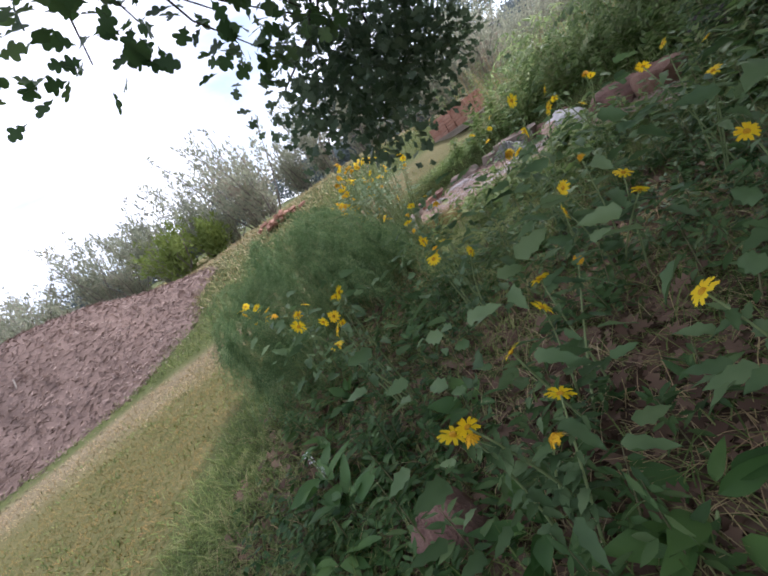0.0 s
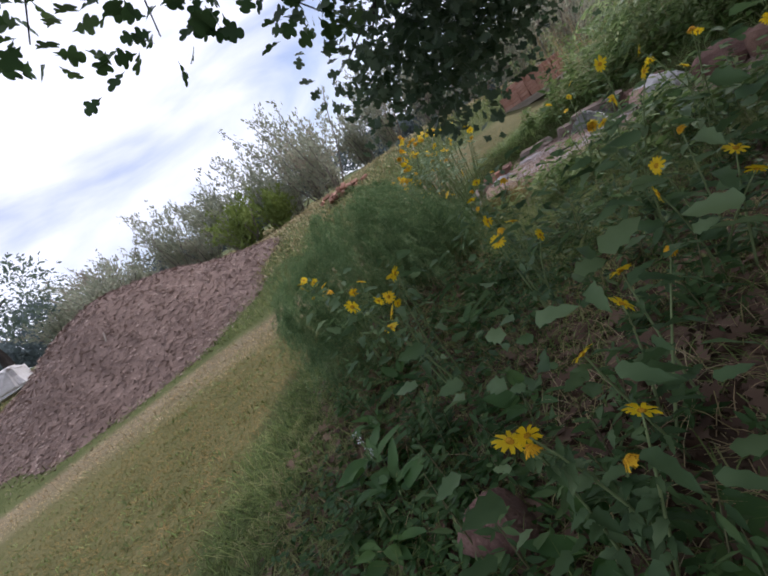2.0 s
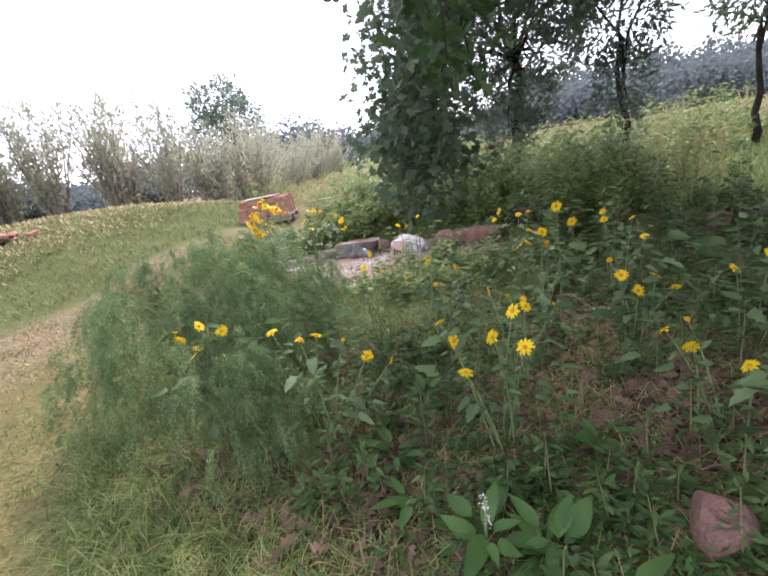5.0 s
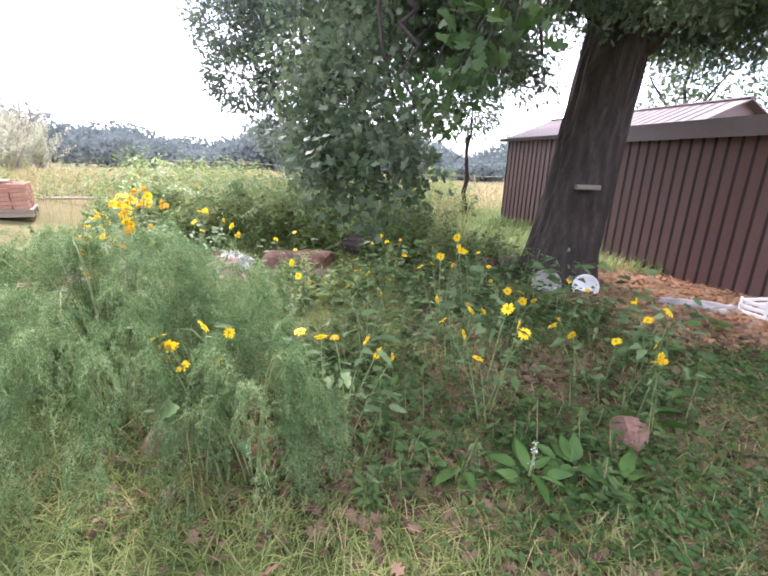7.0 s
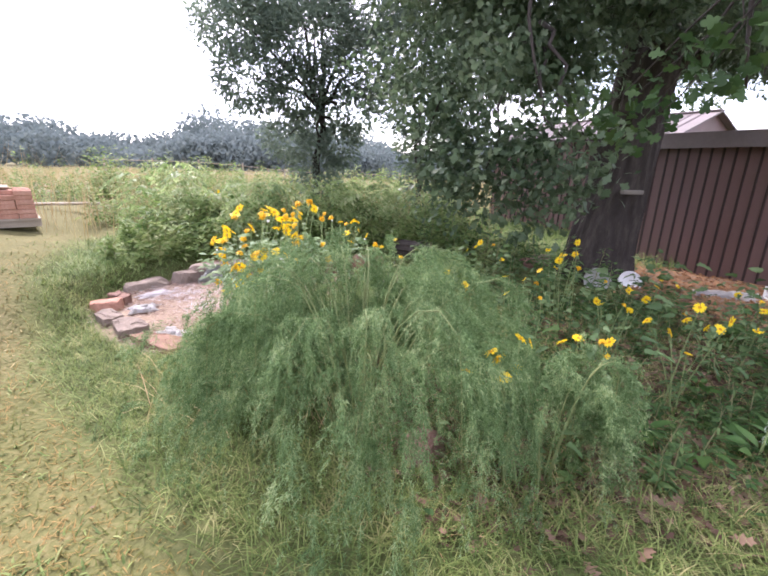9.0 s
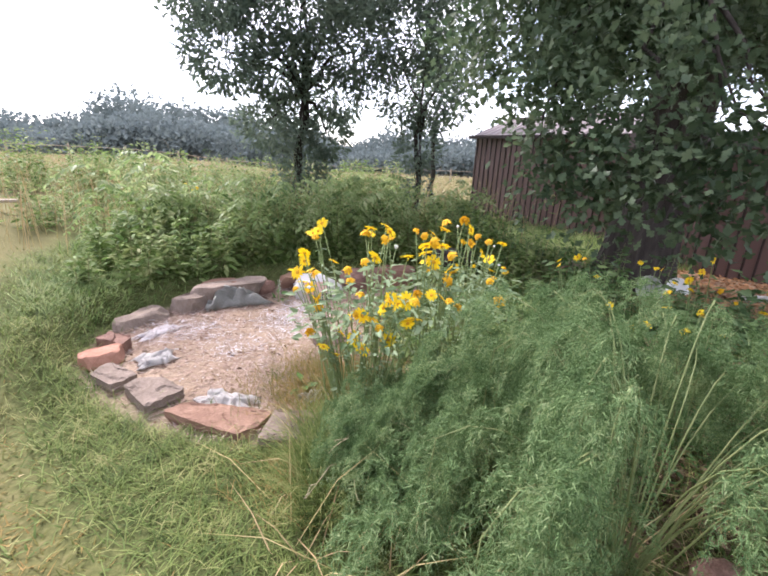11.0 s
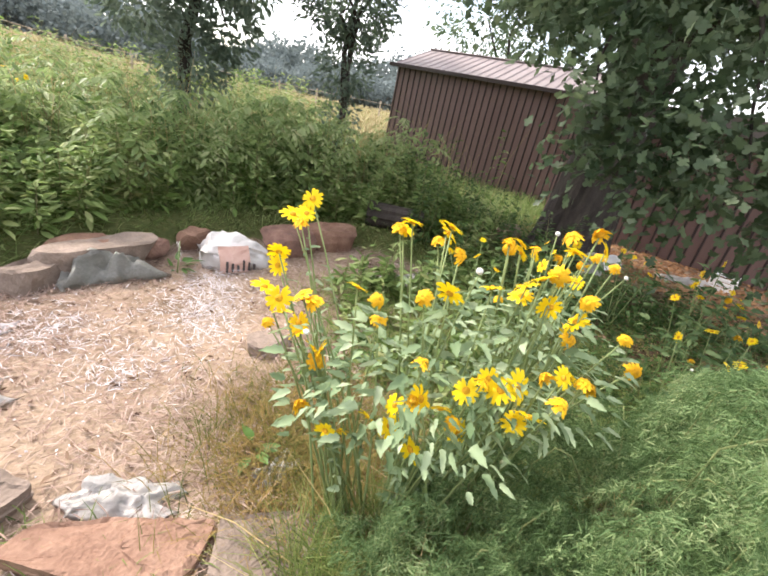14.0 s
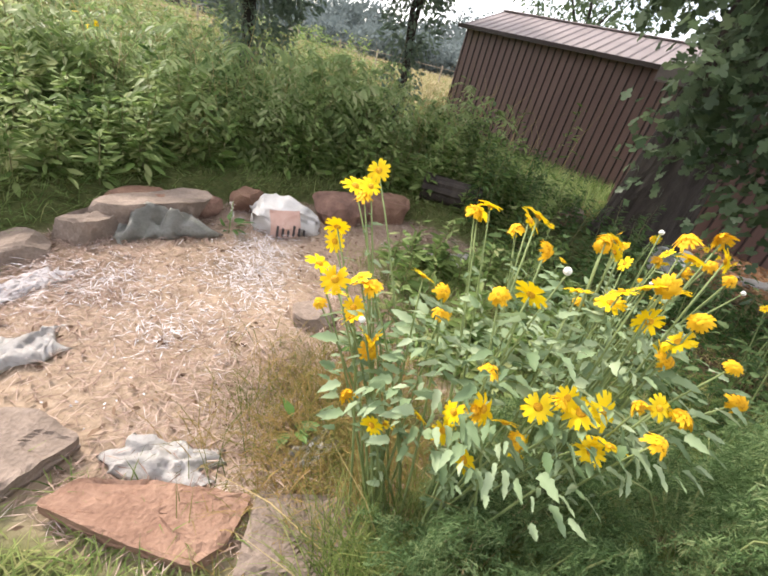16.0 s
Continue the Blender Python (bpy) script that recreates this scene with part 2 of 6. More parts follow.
M = {
    "ground": ground_material(),
    "lawn": leafy("mown_grass", ((0.055, 0.085, 0.016), (0.13, 0.13, 0.033), (0.25, 0.175, 0.06), (0.34, 0.225, 0.085)), 0.8, 0.25, wide=3.2),
    "green": leafy("green_grass", ((0.045, 0.075, 0.018), (0.11, 0.16, 0.04), (0.20, 0.25, 0.075), (0.32, 0.30, 0.13)), 0.7, 0.3, wide=4.5),
    "dry": leafy("dry_grass", ((0.30, 0.20, 0.10), (0.45, 0.33, 0.18), (0.36, 0.30, 0.13), (0.55, 0.44, 0.27)), 0.85, 0.2, wide=1.1),
    "field": leafy("field_grass", ((0.42, 0.33, 0.19), (0.30, 0.29, 0.13), (0.50, 0.38, 0.24)), 0.85, 0.2, wide=0.25),
    "straw": leafy("straw", ((0.12, 0.075, 0.06), (0.28, 0.19, 0.15), (0.46, 0.35, 0.29), (0.24, 0.155, 0.12), (0.62, 0.54, 0.50)), 0.85, 0.1, wide=3.5),
    "litter": leafy("fallen_leaves", ((0.055, 0.032, 0.02), (0.11, 0.065, 0.042), (0.20, 0.13, 0.085), (0.13, 0.085, 0.055)), 0.8, 0.1, wide=2.0),
    "rust": leafy("rust_brown_dead_leaf", ((0.20, 0.10, 0.055), (0.34, 0.18, 0.09), (0.42, 0.26, 0.14)), 0.8, 0.1, wide=2.0),
    "cover": leafy("ground_cover_leaf", ((0.02, 0.055, 0.012), (0.04, 0.095, 0.02), (0.07, 0.13, 0.035)), 0.55, 0.25, wide=2.5),
    "fern": leafy("asparagus_needle", ((0.045, 0.085, 0.03), (0.10, 0.175, 0.065), (0.19, 0.285, 0.12), (0.36, 0.43, 0.22)), 0.7, 0.4, wide=6.0),
    "fern_stem": surface("asparagus_stem", ((0.12, 0.17, 0.06), (0.24, 0.26, 0.11)), 8, 40, 0.7, 0.1),
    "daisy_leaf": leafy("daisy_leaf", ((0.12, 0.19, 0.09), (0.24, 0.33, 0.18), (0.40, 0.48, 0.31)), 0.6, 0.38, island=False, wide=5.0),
    # Darker copy of the daisy leaf, with the oak's shade in its colour.
    "shade_daisy_leaf": leafy("shade_toned_daisy_leaf", ((0.05, 0.095, 0.035), (0.11, 0.18, 0.07), (0.20, 0.28, 0.125)), 0.55, 0.4, island=False, wide=5.0),
    "daisy_stem": surface("daisy_stem", ((0.14, 0.20, 0.07), (0.25, 0.30, 0.13)), 8, 40, 0.7, 0.1),
    "petal": leafy("yellow_petal", ((0.86, 0.56, 0.01), (0.92, 0.68, 0.015), (0.88, 0.60, 0.01)), 0.55, 0.35, island=False, wide=6.0),
    "spent": leafy("ochre_spent_petal", ((0.72, 0.38, 0.015), (0.82, 0.50, 0.02), (0.76, 0.44, 0.02)), 0.7, 0.25, island=False, wide=6.0),
    "disc": surface("orange_flower_disc", ((0.45, 0.20, 0.01), (0.72, 0.40, 0.02)), 60, 300, 0.9, 0.6),
    "seed": surface("white_seed_head", ((0.6, 0.6, 0.55), (0.8, 0.8, 0.76)), 60, 300, 0.9, 0.6),
    "broad": leafy("broad_leaf", ((0.03, 0.08, 0.02), (0.06, 0.13, 0.03), (0.11, 0.20, 0.05)), 0.5, 0.3, island=False, wide=4.0),
    "sumac": leafy("feathered_weed_leaf", ((0.09, 0.15, 0.05), (0.19, 0.27, 0.10), (0.30, 0.38, 0.16), (0.46, 0.48, 0.27)), 0.45, 0.55, wide=1.6),
    "weed": leafy("weed_leaf", ((0.06, 0.115, 0.03), (0.14, 0.22, 0.06), (0.25, 0.33, 0.12), (0.40, 0.42, 0.20)), 0.6, 0.45, wide=1.8),
    "bed_weed": leafy("small_bed_weed_leaf", ((0.035, 0.075, 0.02), (0.065, 0.125, 0.035), (0.12, 0.18, 0.06)), 0.6, 0.3, wide=4.0),
    "stalk": surface("pale_dead_stalk", ((0.30, 0.25, 0.15), (0.48, 0.42, 0.28)), 9, 50, 0.85, 0.2),
    "weed_stem": surface("weed_stem", ((0.16, 0.15, 0.07), (0.26, 0.25, 0.12)), 8, 40, 0.8, 0.1),
    "oak_leaf": leafy("oak_leaf", ((0.05, 0.085, 0.045), (0.095, 0.14, 0.075), (0.16, 0.21, 0.12)), 0.42, 0.5, wide=1.8),
    "oak_leaf_one": leafy("oak_leaf_near", ((0.035, 0.075, 0.026), (0.06, 0.115, 0.036), (0.10, 0.16, 0.05)), 0.5, 0.4, island=False, wide=1.4),
    "bark": surface("oak_bark", ((0.016, 0.013, 0.011), (0.045, 0.037, 0.032), (0.10, 0.085, 0.072)), 7, 45, 0.95, 1.0, stretch=(1.6, 1.6, 0.35)),
    "twig": surface("grey_twig", ((0.16, 0.14, 0.12), (0.28, 0.25, 0.21)), 8, 40, 0.9, 0.3),
    "tin": surface("brown_painted_metal", ((0.135, 0.078, 0.07), (0.175, 0.106, 0.095), (0.21, 0.13, 0.116)), 1.3, 30, 0.5, 0.06, 0.0, (1, 1, 0.3), 0.2, 0.15, gloss=0.5),
    # Dark brown for trim; on the ribs it holds the shade of the seam lines.
    "tin_dark": surface("dark_trim_and_rib_shade_metal", ((0.03, 0.018, 0.016), (0.05, 0.03, 0.027)), 2, 30, 0.5, 0.06, gloss=0.5),
    "roof": surface("weathered_brown_roof_metal", ((0.13, 0.10, 0.097), (0.19, 0.155, 0.15), (0.25, 0.21, 0.205)), 1.2, 25, 0.6, 0.1, 0.0, mottle=0.3, gloss=0.5),
    "rock_pink": surface("pink_sandstone", ((0.10, 0.06, 0.048), (0.20, 0.115, 0.088), (0.33, 0.205, 0.155)), 11, 90, 0.9, 0.8, mottle=0.5, objects=0.15),
    "rock_red": surface("red_sandstone", ((0.11, 0.06, 0.042), (0.20, 0.115, 0.08), (0.30, 0.19, 0.135)), 9, 70, 0.9, 0.7, mottle=0.5, objects=0.2),
    "rock_grey": surface("grey_brown_sandstone", ((0.11, 0.085, 0.068), (0.20, 0.155, 0.125), (0.31, 0.245, 0.20)), 9, 70, 0.9, 0.7, mottle=0.5, objects=0.25),
    "sheet": surface("white_fabric_sheet", ((0.38, 0.36, 0.34), (0.54, 0.52, 0.50), (0.64, 0.62, 0.61)), 9, 90, 0.8, 0.5, mottle=0.4),
    "ash": surface("ash_covered_paper", ((0.42, 0.38, 0.38), (0.58, 0.55, 0.56), (0.70, 0.68, 0.70)), 12, 90, 0.9, 0.8, mottle=0.6),
    "plastic": surface("dusty_grey_plastic", ((0.16, 0.16, 0.14), (0.27, 0.27, 0.24), (0.40, 0.40, 0.37)), 7, 60, 0.4, 0.5, mottle=0.5, gloss=0.6),
    "sack_red": surface("faded_red_print", ((0.50, 0.30, 0.24), (0.62, 0.44, 0.38)), 12, 80, 0.7, 0.3),
    "sack_dark": surface("black_print", ((0.05, 0.04, 0.04), (0.09, 0.08, 0.08)), 12, 80, 0.7, 0.3),
    "mulch": leafy("wood_chip", ((0.08, 0.055, 0.045), (0.20, 0.14, 0.115), (0.33, 0.245, 0.205), (0.44, 0.36, 0.31)), 0.9, 0.05, wide=0.8),
    "mulch_core": surface("damp_wood_mulch", ((0.08, 0.055, 0.045), (0.18, 0.125, 0.10), (0.27, 0.195, 0.16)), 3, 50, 0.95, 1.0, mottle=0.6),
    "brick": surface("red_clay_brick", ((0.26, 0.125, 0.085), (0.38, 0.20, 0.14), (0.46, 0.28, 0.21)), 9, 70, 0.9, 0.4, mottle=0.4, objects=0.4),
    "wood": surface("grey_pallet_wood", ((0.20, 0.16, 0.12), (0.32, 0.27, 0.21), (0.42, 0.36, 0.29)), 6, 60, 0.9, 0.5, stretch=(0.4, 3, 3)),
    "white": surface("white_plastic", ((0.62, 0.62, 0.61), (0.74, 0.74, 0.73), (0.80, 0.80, 0.79)), 8, 60, 0.45, 0.1, gloss=0.5),
    # Grey-green of its own, with haze over the meadow added as extra paleness.
    "shrub": leafy("grey_green_shrub_leaf", ((0.26, 0.26, 0.20), (0.33, 0.36, 0.25), (0.42, 0.43, 0.32), (0.34, 0.28, 0.22)), 0.8, 0.5, wide=0.3),
    "shrub_light": leafy("yellow_green_shrub_leaf", ((0.16, 0.22, 0.05), (0.26, 0.32, 0.09)), 0.8, 0.3, wide=0.5),
    # Distance haze is put into this blue-grey leaf colour.
    "far_wood": leafy("haze_tinted_woods", ((0.13, 0.16, 0.155), (0.155, 0.19, 0.185), (0.18, 0.215, 0.21)), 0.95, 0.3, wide=0.05),
    # Tree leaf made paler and bluer, so the colour itself holds the haze.
    "mid_tree": leafy("haze_tinted_tree_leaf", ((0.09, 0.13, 0.095), (0.14, 0.185, 0.135), (0.20, 0.25, 0.18)), 0.6, 0.5, wide=0.6),
}

# ---- tools for building ----
rng = np.random.default_rng(7)


def part(name, bm, material, parent=None, label=""):
    """Links a bmesh as one mesh object under a thing or a part."""
    me = bpy.data.meshes.new(name)
    bm.to_mesh(me)
    bm.free()
    me.materials.append(material)
    ob = new(name, me)
    if parent:
        ob.parent = parent
    return tagged(ob, label)


def mesh_of(name, verts, faces, material, smooth=False):
    """A mesh of many alike faces from arrays."""
    me = bpy.data.meshes.new(name)
    k = faces.shape[1]
    me.vertices.add(len(verts))
    me.vertices.foreach_set("co", np.ascontiguousarray(verts, dtype=np.float32).ravel())
    me.loops.add(faces.size)
    me.loops.foreach_set("vertex_index", np.ascontiguousarray(faces, dtype=np.int32).ravel())
    me.polygons.add(len(faces))
    me.polygons.foreach_set("loop_start", np.arange(0, faces.size, k, dtype=np.int32))
    if smooth:
        me.polygons.foreach_set("use_smooth", np.ones(len(faces), dtype=bool))
    me.update(calc_edges=True)
    me.validate()
    me.materials.append(material)
    return me


def put(name, me, parent=None, m=None):
    ob = new(name, me)
    if parent:
        ob.parent = parent
    if m is not None:
        ob.matrix_basis = m
    return ob


def thing(name, x, y, z, label, category, group="", turn=0.0):
    ob = new(name)
    ob.matrix_basis = pose(x, y, z, 0, 0, turn)
    return tagged(ob, label, category, group)


def unit(v):
    return v / np.maximum(np.linalg.norm(v, axis=-1, keepdims=True), 1e-9)


def frames_along(d, up=None):
    """Axes for pieces that point along d, with their faces turned towards up."""
    d = unit(d)
    u = np.broadcast_to(np.array([0, 0, 1.0]) if up is None else up, d.shape)
    s = np.cross(u, d)
    bad = np.linalg.norm(s, axis=1) < 1e-4
    s[bad] = (1.0, 0, 0)
    s = unit(s)
    return np.stack([d, s, np.cross(d, s)], axis=2)


def scatter(tv, tf, places, axes, sizes):
    """Copies of a small template (along x, face up) as one array of points and faces."""
    tv, tf = np.asarray(tv, float), np.asarray(tf)
    n = len(places)
    sizes = np.asarray(sizes, float)
    if sizes.ndim == 1:
        sizes = sizes[:, None].repeat(3, 1)
    v = np.einsum("nij,nkj->nki", axes, tv[None] * sizes[:, None, :]) + places[:, None, :]
    f = tf[None] + (np.arange(n) * len(tv))[:, None, None]
    return v.reshape(-1, 3), f.reshape(-1, tf.shape[1])


LEAF = ([(0, 0, 0), (0.35, 0.2, 0.03), (0.7, 0.15, 0.0), (1, 0, -0.08), (0.7, -0.15, 0.0), (0.35, -0.2, 0.03), (0.4, 0, -0.02)],
        [(0, 6, 1), (1, 6, 2), (2, 6, 3), (3, 6, 4), (4, 6, 5), (5, 6, 0)])
SLIM = ([(0, 0, 0), (0.45, 0.09, 0.02), (1, 0, -0.1), (0.45, -0.09, 0.02)], [(0, 1, 2, 3)])
OAK = ([(0, 0, 0), (0.16, 0.05, 0), (0.26, 0.22, 0.03), (0.36, 0.08, 0), (0.52, 0.34, 0.04), (0.62, 0.12, 0), (0.82, 0.28, 0.02), (0.86, 0.09, 0), (1.0, 0, -0.03),
        (0.86, -0.09, 0), (0.82, -0.28, 0.02), (0.62, -0.12, 0), (0.52, -0.34, 0.04), (0.36, -0.08, 0), (0.26, -0.22, 0.03), (0.16, -0.05, 0)],
       [(0, 1, 15), (1, 2, 3), (1, 3, 13), (1, 13, 15), (15, 13, 14), (3, 4, 5), (3, 5, 11), (3, 11, 13), (13, 11, 12), (5, 6, 7), (5, 7, 9), (5, 9, 11), (11, 9, 10), (7, 8, 9)])
ROUND = ([(0, 0, 0), (0.2, 0.05, 0), (0.28, 0.17, 0.02), (0.38, 0.2, 0.03), (0.44, 0.1, 0.0), (0.5, 0.27, 0.03), (0.6, 0.36, 0.04), (0.72, 0.34, 0.03), (0.75, 0.16, 0.0), (0.86, 0.2, 0.0), (0.97, 0.13, -0.02),
          (1.0, 0, -0.04), (0.97, -0.13, -0.02), (0.86, -0.2, 0.0), (0.75, -0.16, 0.0), (0.72, -0.34, 0.03), (0.6, -0.36, 0.04), (0.5, -0.27, 0.03), (0.44, -0.1, 0.0), (0.38, -0.2, 0.03), (0.28, -0.17, 0.02), (0.2, -0.05, 0)],
         [(0, 1, 21), (1, 2, 3), (1, 3, 4), (21, 19, 20), (21, 18, 19), (1, 4, 18), (1, 18, 21), (4, 5, 6), (4, 6, 7), (4, 7, 8), (18, 16, 17), (18, 15, 16), (18, 14, 15), (4, 8, 14), (4, 14, 18), (8, 9, 10), (8, 10, 11), (8, 11, 14), (14, 11, 12), (14, 12, 13)])
BLADE = ([(0, -0.5, 0), (0, 0.5, 0), (0.55, 0.4, 0.12), (0.55, -0.4, 0.12), (1.0, 0.0, 0.02)], [(0, 1, 2), (0, 2, 3), (3, 2, 4)])
SPIKE = ([(0, -0.5, 0), (0, 0.5, 0), (1.0, 0, 0)], [(0, 1, 2)])


def jitter_dirs(n, up=0.5, spread=1.0):
    a = rng.uniform(0, 2 * np.pi, n)
    return np.stack([np.cos(a) * spread, np.sin(a) * spread, rng.normal(up, 0.25, n)], 1)


def tube(points, radii, sides=6):
    """A tapered tube along points, closed at its ends, as a bmesh."""
    bm = bmesh.new()
    p = [Vector(q) for q in points]
    rings = []
    for i, q in enumerate(p):
        d = (p[min(i + 1, len(p) - 1)] - p[max(i - 1, 0)]).normalized()
        s = d.cross(Vector((0.31, 0.9, 0.17))).normalized()
        t = d.cross(s)
        r = float(radii if np.isscalar(radii) else radii[i])
        rings.append([bm.verts.new(q + r * (math.cos(2 * math.pi * k / sides) * s + math.sin(2 * math.pi * k / sides) * t)) for k in range(sides)])
    for a, b in zip(rings, rings[1:]):
        for k in range(sides):
            bm.faces.new((a[k], a[(k + 1) % sides], b[(k + 1) % sides], b[k]))
    bm.faces.new(rings[0][::-1])
    bm.faces.new(rings[-1])
    for f in bm.faces:
        f.smooth = True
    return bm


def bend(a, b, sag=0.0, wobble=0.05, n=7, seed=0):
    """A line of points from a to b that bows upwards by sag and wanders a little."""
    g = np.random.default_rng(seed)
    a, b = np.array(a, float), np.array(b, float)
    t = np.linspace(0, 1, n)[:, None]
    p = a + (b - a) * t
    p[:, 2] += 4 * sag * (t * (1 - t))[:, 0]
    p[1:-1] += g.normal(0, wobble, (n - 2, 3))
    return p


def block(x0, x1, y0, y1, z0, z1, bevel=0.0):
    bm = bmesh.new()
    bmesh.ops.create_cube(bm, size=1)
    for v in bm.verts:
        v.co = Vector(((x0, x1)[v.co.x > 0], (y0, y1)[v.co.y > 0], (z0, z1)[v.co.z > 0]))
    if bevel:
        bmesh.ops.bevel(bm, geom=bm.edges[:], offset=bevel, segments=1, affect="EDGES")
    return bm


# ---- the lie of the land ----
def step(a, b, x):
    t = np.clip((x - a) / (b - a), 0, 1)
    return t * t * (3 - 2 * t)


RING = np.array([-2.15, 4.62])


def ring_radius(a):
    return 1.72 + 0.22 * np.cos(2 * (a - 0.55)) + 0.05 * np.sin(3 * a) - 0.22 * step(0.2, 0.8, -np.sin(a))


def ring_place(x, y):
    dx, dy = x - RING[0], y - RING[1]
    a = np.arctan2(dy, dx)
    return np.hypot(dx, dy) / ring_radius(a), a


def line_side(line, x, y):
    """Distance to a polyline; positive on its left when one walks along it."""
    best = np.full(np.shape(x), 1e9)
    side = np.zeros(np.shape(x))
    for (ax, ay), (bx, by) in zip(line, line[1:]):
        ux, uy = bx - ax, by - ay
        t = np.clip(((x - ax) * ux + (y - ay) * uy) / (ux * ux + uy * uy), 0, 1)
        px, py = x - ax - t * ux, y - ay - t * uy
        d = np.hypot(px, py)
        s = np.sign(ux * py - uy * px)
        near = d < best
        side = np.where(near, s, side)
        best = np.where(near, d, best)
    return best * side


LAWN_EDGE = [(14, -3.0), (6, -1.2), (2.5, -0.2), (0.8, 0.55), (-1.0, 0.75), (-2.0, 1.3), (-2.75, 2.0), (-3.7, 3.0), (-4.6, 4.3), (-5.2, 5.8), (-5.6, 7.6), (-6.2, 11), (-8, 30)]
LAWN_END = [(-1.5, -30), (-3.2, -9), (-4.9, -4.1), (-5.3, -1.8), (-5.3, -0.1), (-5.6, 1.9), (-6.0, 3.3), (-6.6, 5.2), (-7.6, 7.5), (-9, 11), (-11, 30)]


def land(x, y):
    x, y = np.asarray(x, float), np.asarray(y, float)
    z = 1.5 * step(3.8, 10.8, -x) * (1 - 0.7 * step(4.0, 12.0, y))
    s = -0.5 * x - 0.87 * y - 6
    z = z + 0.1 * np.where(s > 60, 60, 0.5 * (s + np.sqrt(s * s + 1))) * (s > -8)
    rho, a = ring_place(x, y)
    back = step(-0.5, 0.6, (y - RING[1]) - 0.45 * (x - RING[0]))
    z = z + 0.24 * step(1.0, 1.2, rho) * (1 - step(1.7, 3.0, rho)) * back
    z = z + 0.016 * np.sin(2.1 * x + 0.7 * y) * np.sin(1.7 * y - 0.4) + 0.008 * np.sin(7.3 * x - 2 * y) * np.sin(6.1 * y + x)
    far = np.hypot(x, y)
    return z + 0.15 * np.sin(0.07 * x) * np.sin(0.06 * y) * step(15, 60, far)


def zones(x, y):
    """How much each place is mown lawn, dry tan ground and bare litter."""
    lawn = step(-0.12, 0.25, line_side(LAWN_EDGE, x, y))
    end = line_side(LAWN_END, x, y)
    inside = step(-0.1, 0.3, -end)
    lawn = lawn * inside
    tan = 0.45 * lawn * (1 - step(0.2, 2.4, -end)) * (1 - 0.75 * step(2.5, 5, y))
    tan = np.maximum(tan, 0.75 * step(9.5, 13, -x) * (1 - step(0.4, 3.0, end - 6)))
    tan = np.maximum(tan, step(18, 26, y) * 0.3)
    tan = np.maximum(tan, step(2.1, 2.9, x) * step(3.2, 4.2, y) * (1 - step(6.8, 8.2, y)) * (1 - step(-0.1, 0.5, x + 0.45 * y - 7.2)) * 0.95)
    rho, a = ring_place(x, y)
    tan = np.maximum(tan, 0.95 * (1 - step(0.95, 1.05, rho)))
    bed = step(0.35, 1.1, -line_side(LAWN_EDGE, x, y)) * step(-1.6, -0.6, x) * (1 - step(4.2, 5.0, y)) * (1 - step(4.6, 5.2, x)) * step(1.0, 1.1, rho)
    bed = bed * (1 - 0.9 * step(2.1, 2.9, x) * step(3.4, 4.3, y))
    bed = np.maximum(bed, 0.5 * (1 - step(0.9, 1.0, rho)) * step(0.1, 0.9, np.sin(4.3 * x + 1.3 * np.sin(3 * y)) * np.sin(5.1 * y + 1.7 * np.sin(2 * x))))
    return np.stack([np.clip(lawn, 0, 1), np.clip(tan, 0, 1), np.clip(bed, 0, 1)], -1)


def axis(lo, hi, fine, out):
    inner = np.arange(lo, hi + 1e-6, fine)
    grow = fine * np.cumsum(1.16 ** np.arange(1, 70))
    grow = grow[grow < out]
    return np.concatenate([(lo - grow)[::-1], inner, hi + grow, [hi + out]])


def build_ground():
    xs, ys = axis(-8.5, 5.5, 0.09, 420), axis(-4.5, 10.5, 0.09, 420)
    gx, gy = np.meshgrid(xs, ys)
    gz = land(gx, gy)
    v = np.stack([gx, gy, gz], -1).reshape(-1, 3)
    nx = len(xs)
    i = (np.arange(len(ys) - 1)[:, None] * nx + np.arange(nx - 1)[None]).ravel()
    me = mesh_of("ground", v, np.stack([i, i + 1, i + nx + 1, i + nx], 1), M["ground"], True)
    col = me.color_attributes.new("zone", "FLOAT_COLOR", "POINT")
    rgba = np.ones((len(v), 4), np.float32)
    rgba[:, :3] = zones(v[:, 0], v[:, 1])
    col.data.foreach_set("color", rgba.ravel())
    return tagged(put("ground", me), "uneven garden ground with mown lawn, soil and field", "ground", kind="structure")


build_ground()


def on_land(xy):
    return np.column_stack([xy, land(xy[:, 0], xy[:, 1])])


def sow(n, x0, x1, y0, y1, keep):
    """Random places in a box, kept by a chance for each place."""
    xy = np.column_stack([rng.uniform(x0, x1, n), rng.uniform(y0, y1, n)])
    return xy[rng.random(n) < keep(xy[:, 0], xy[:, 1])]


def stuff(name, me, label, category):
    return tagged(put(name, me), label, category, kind="stuff")


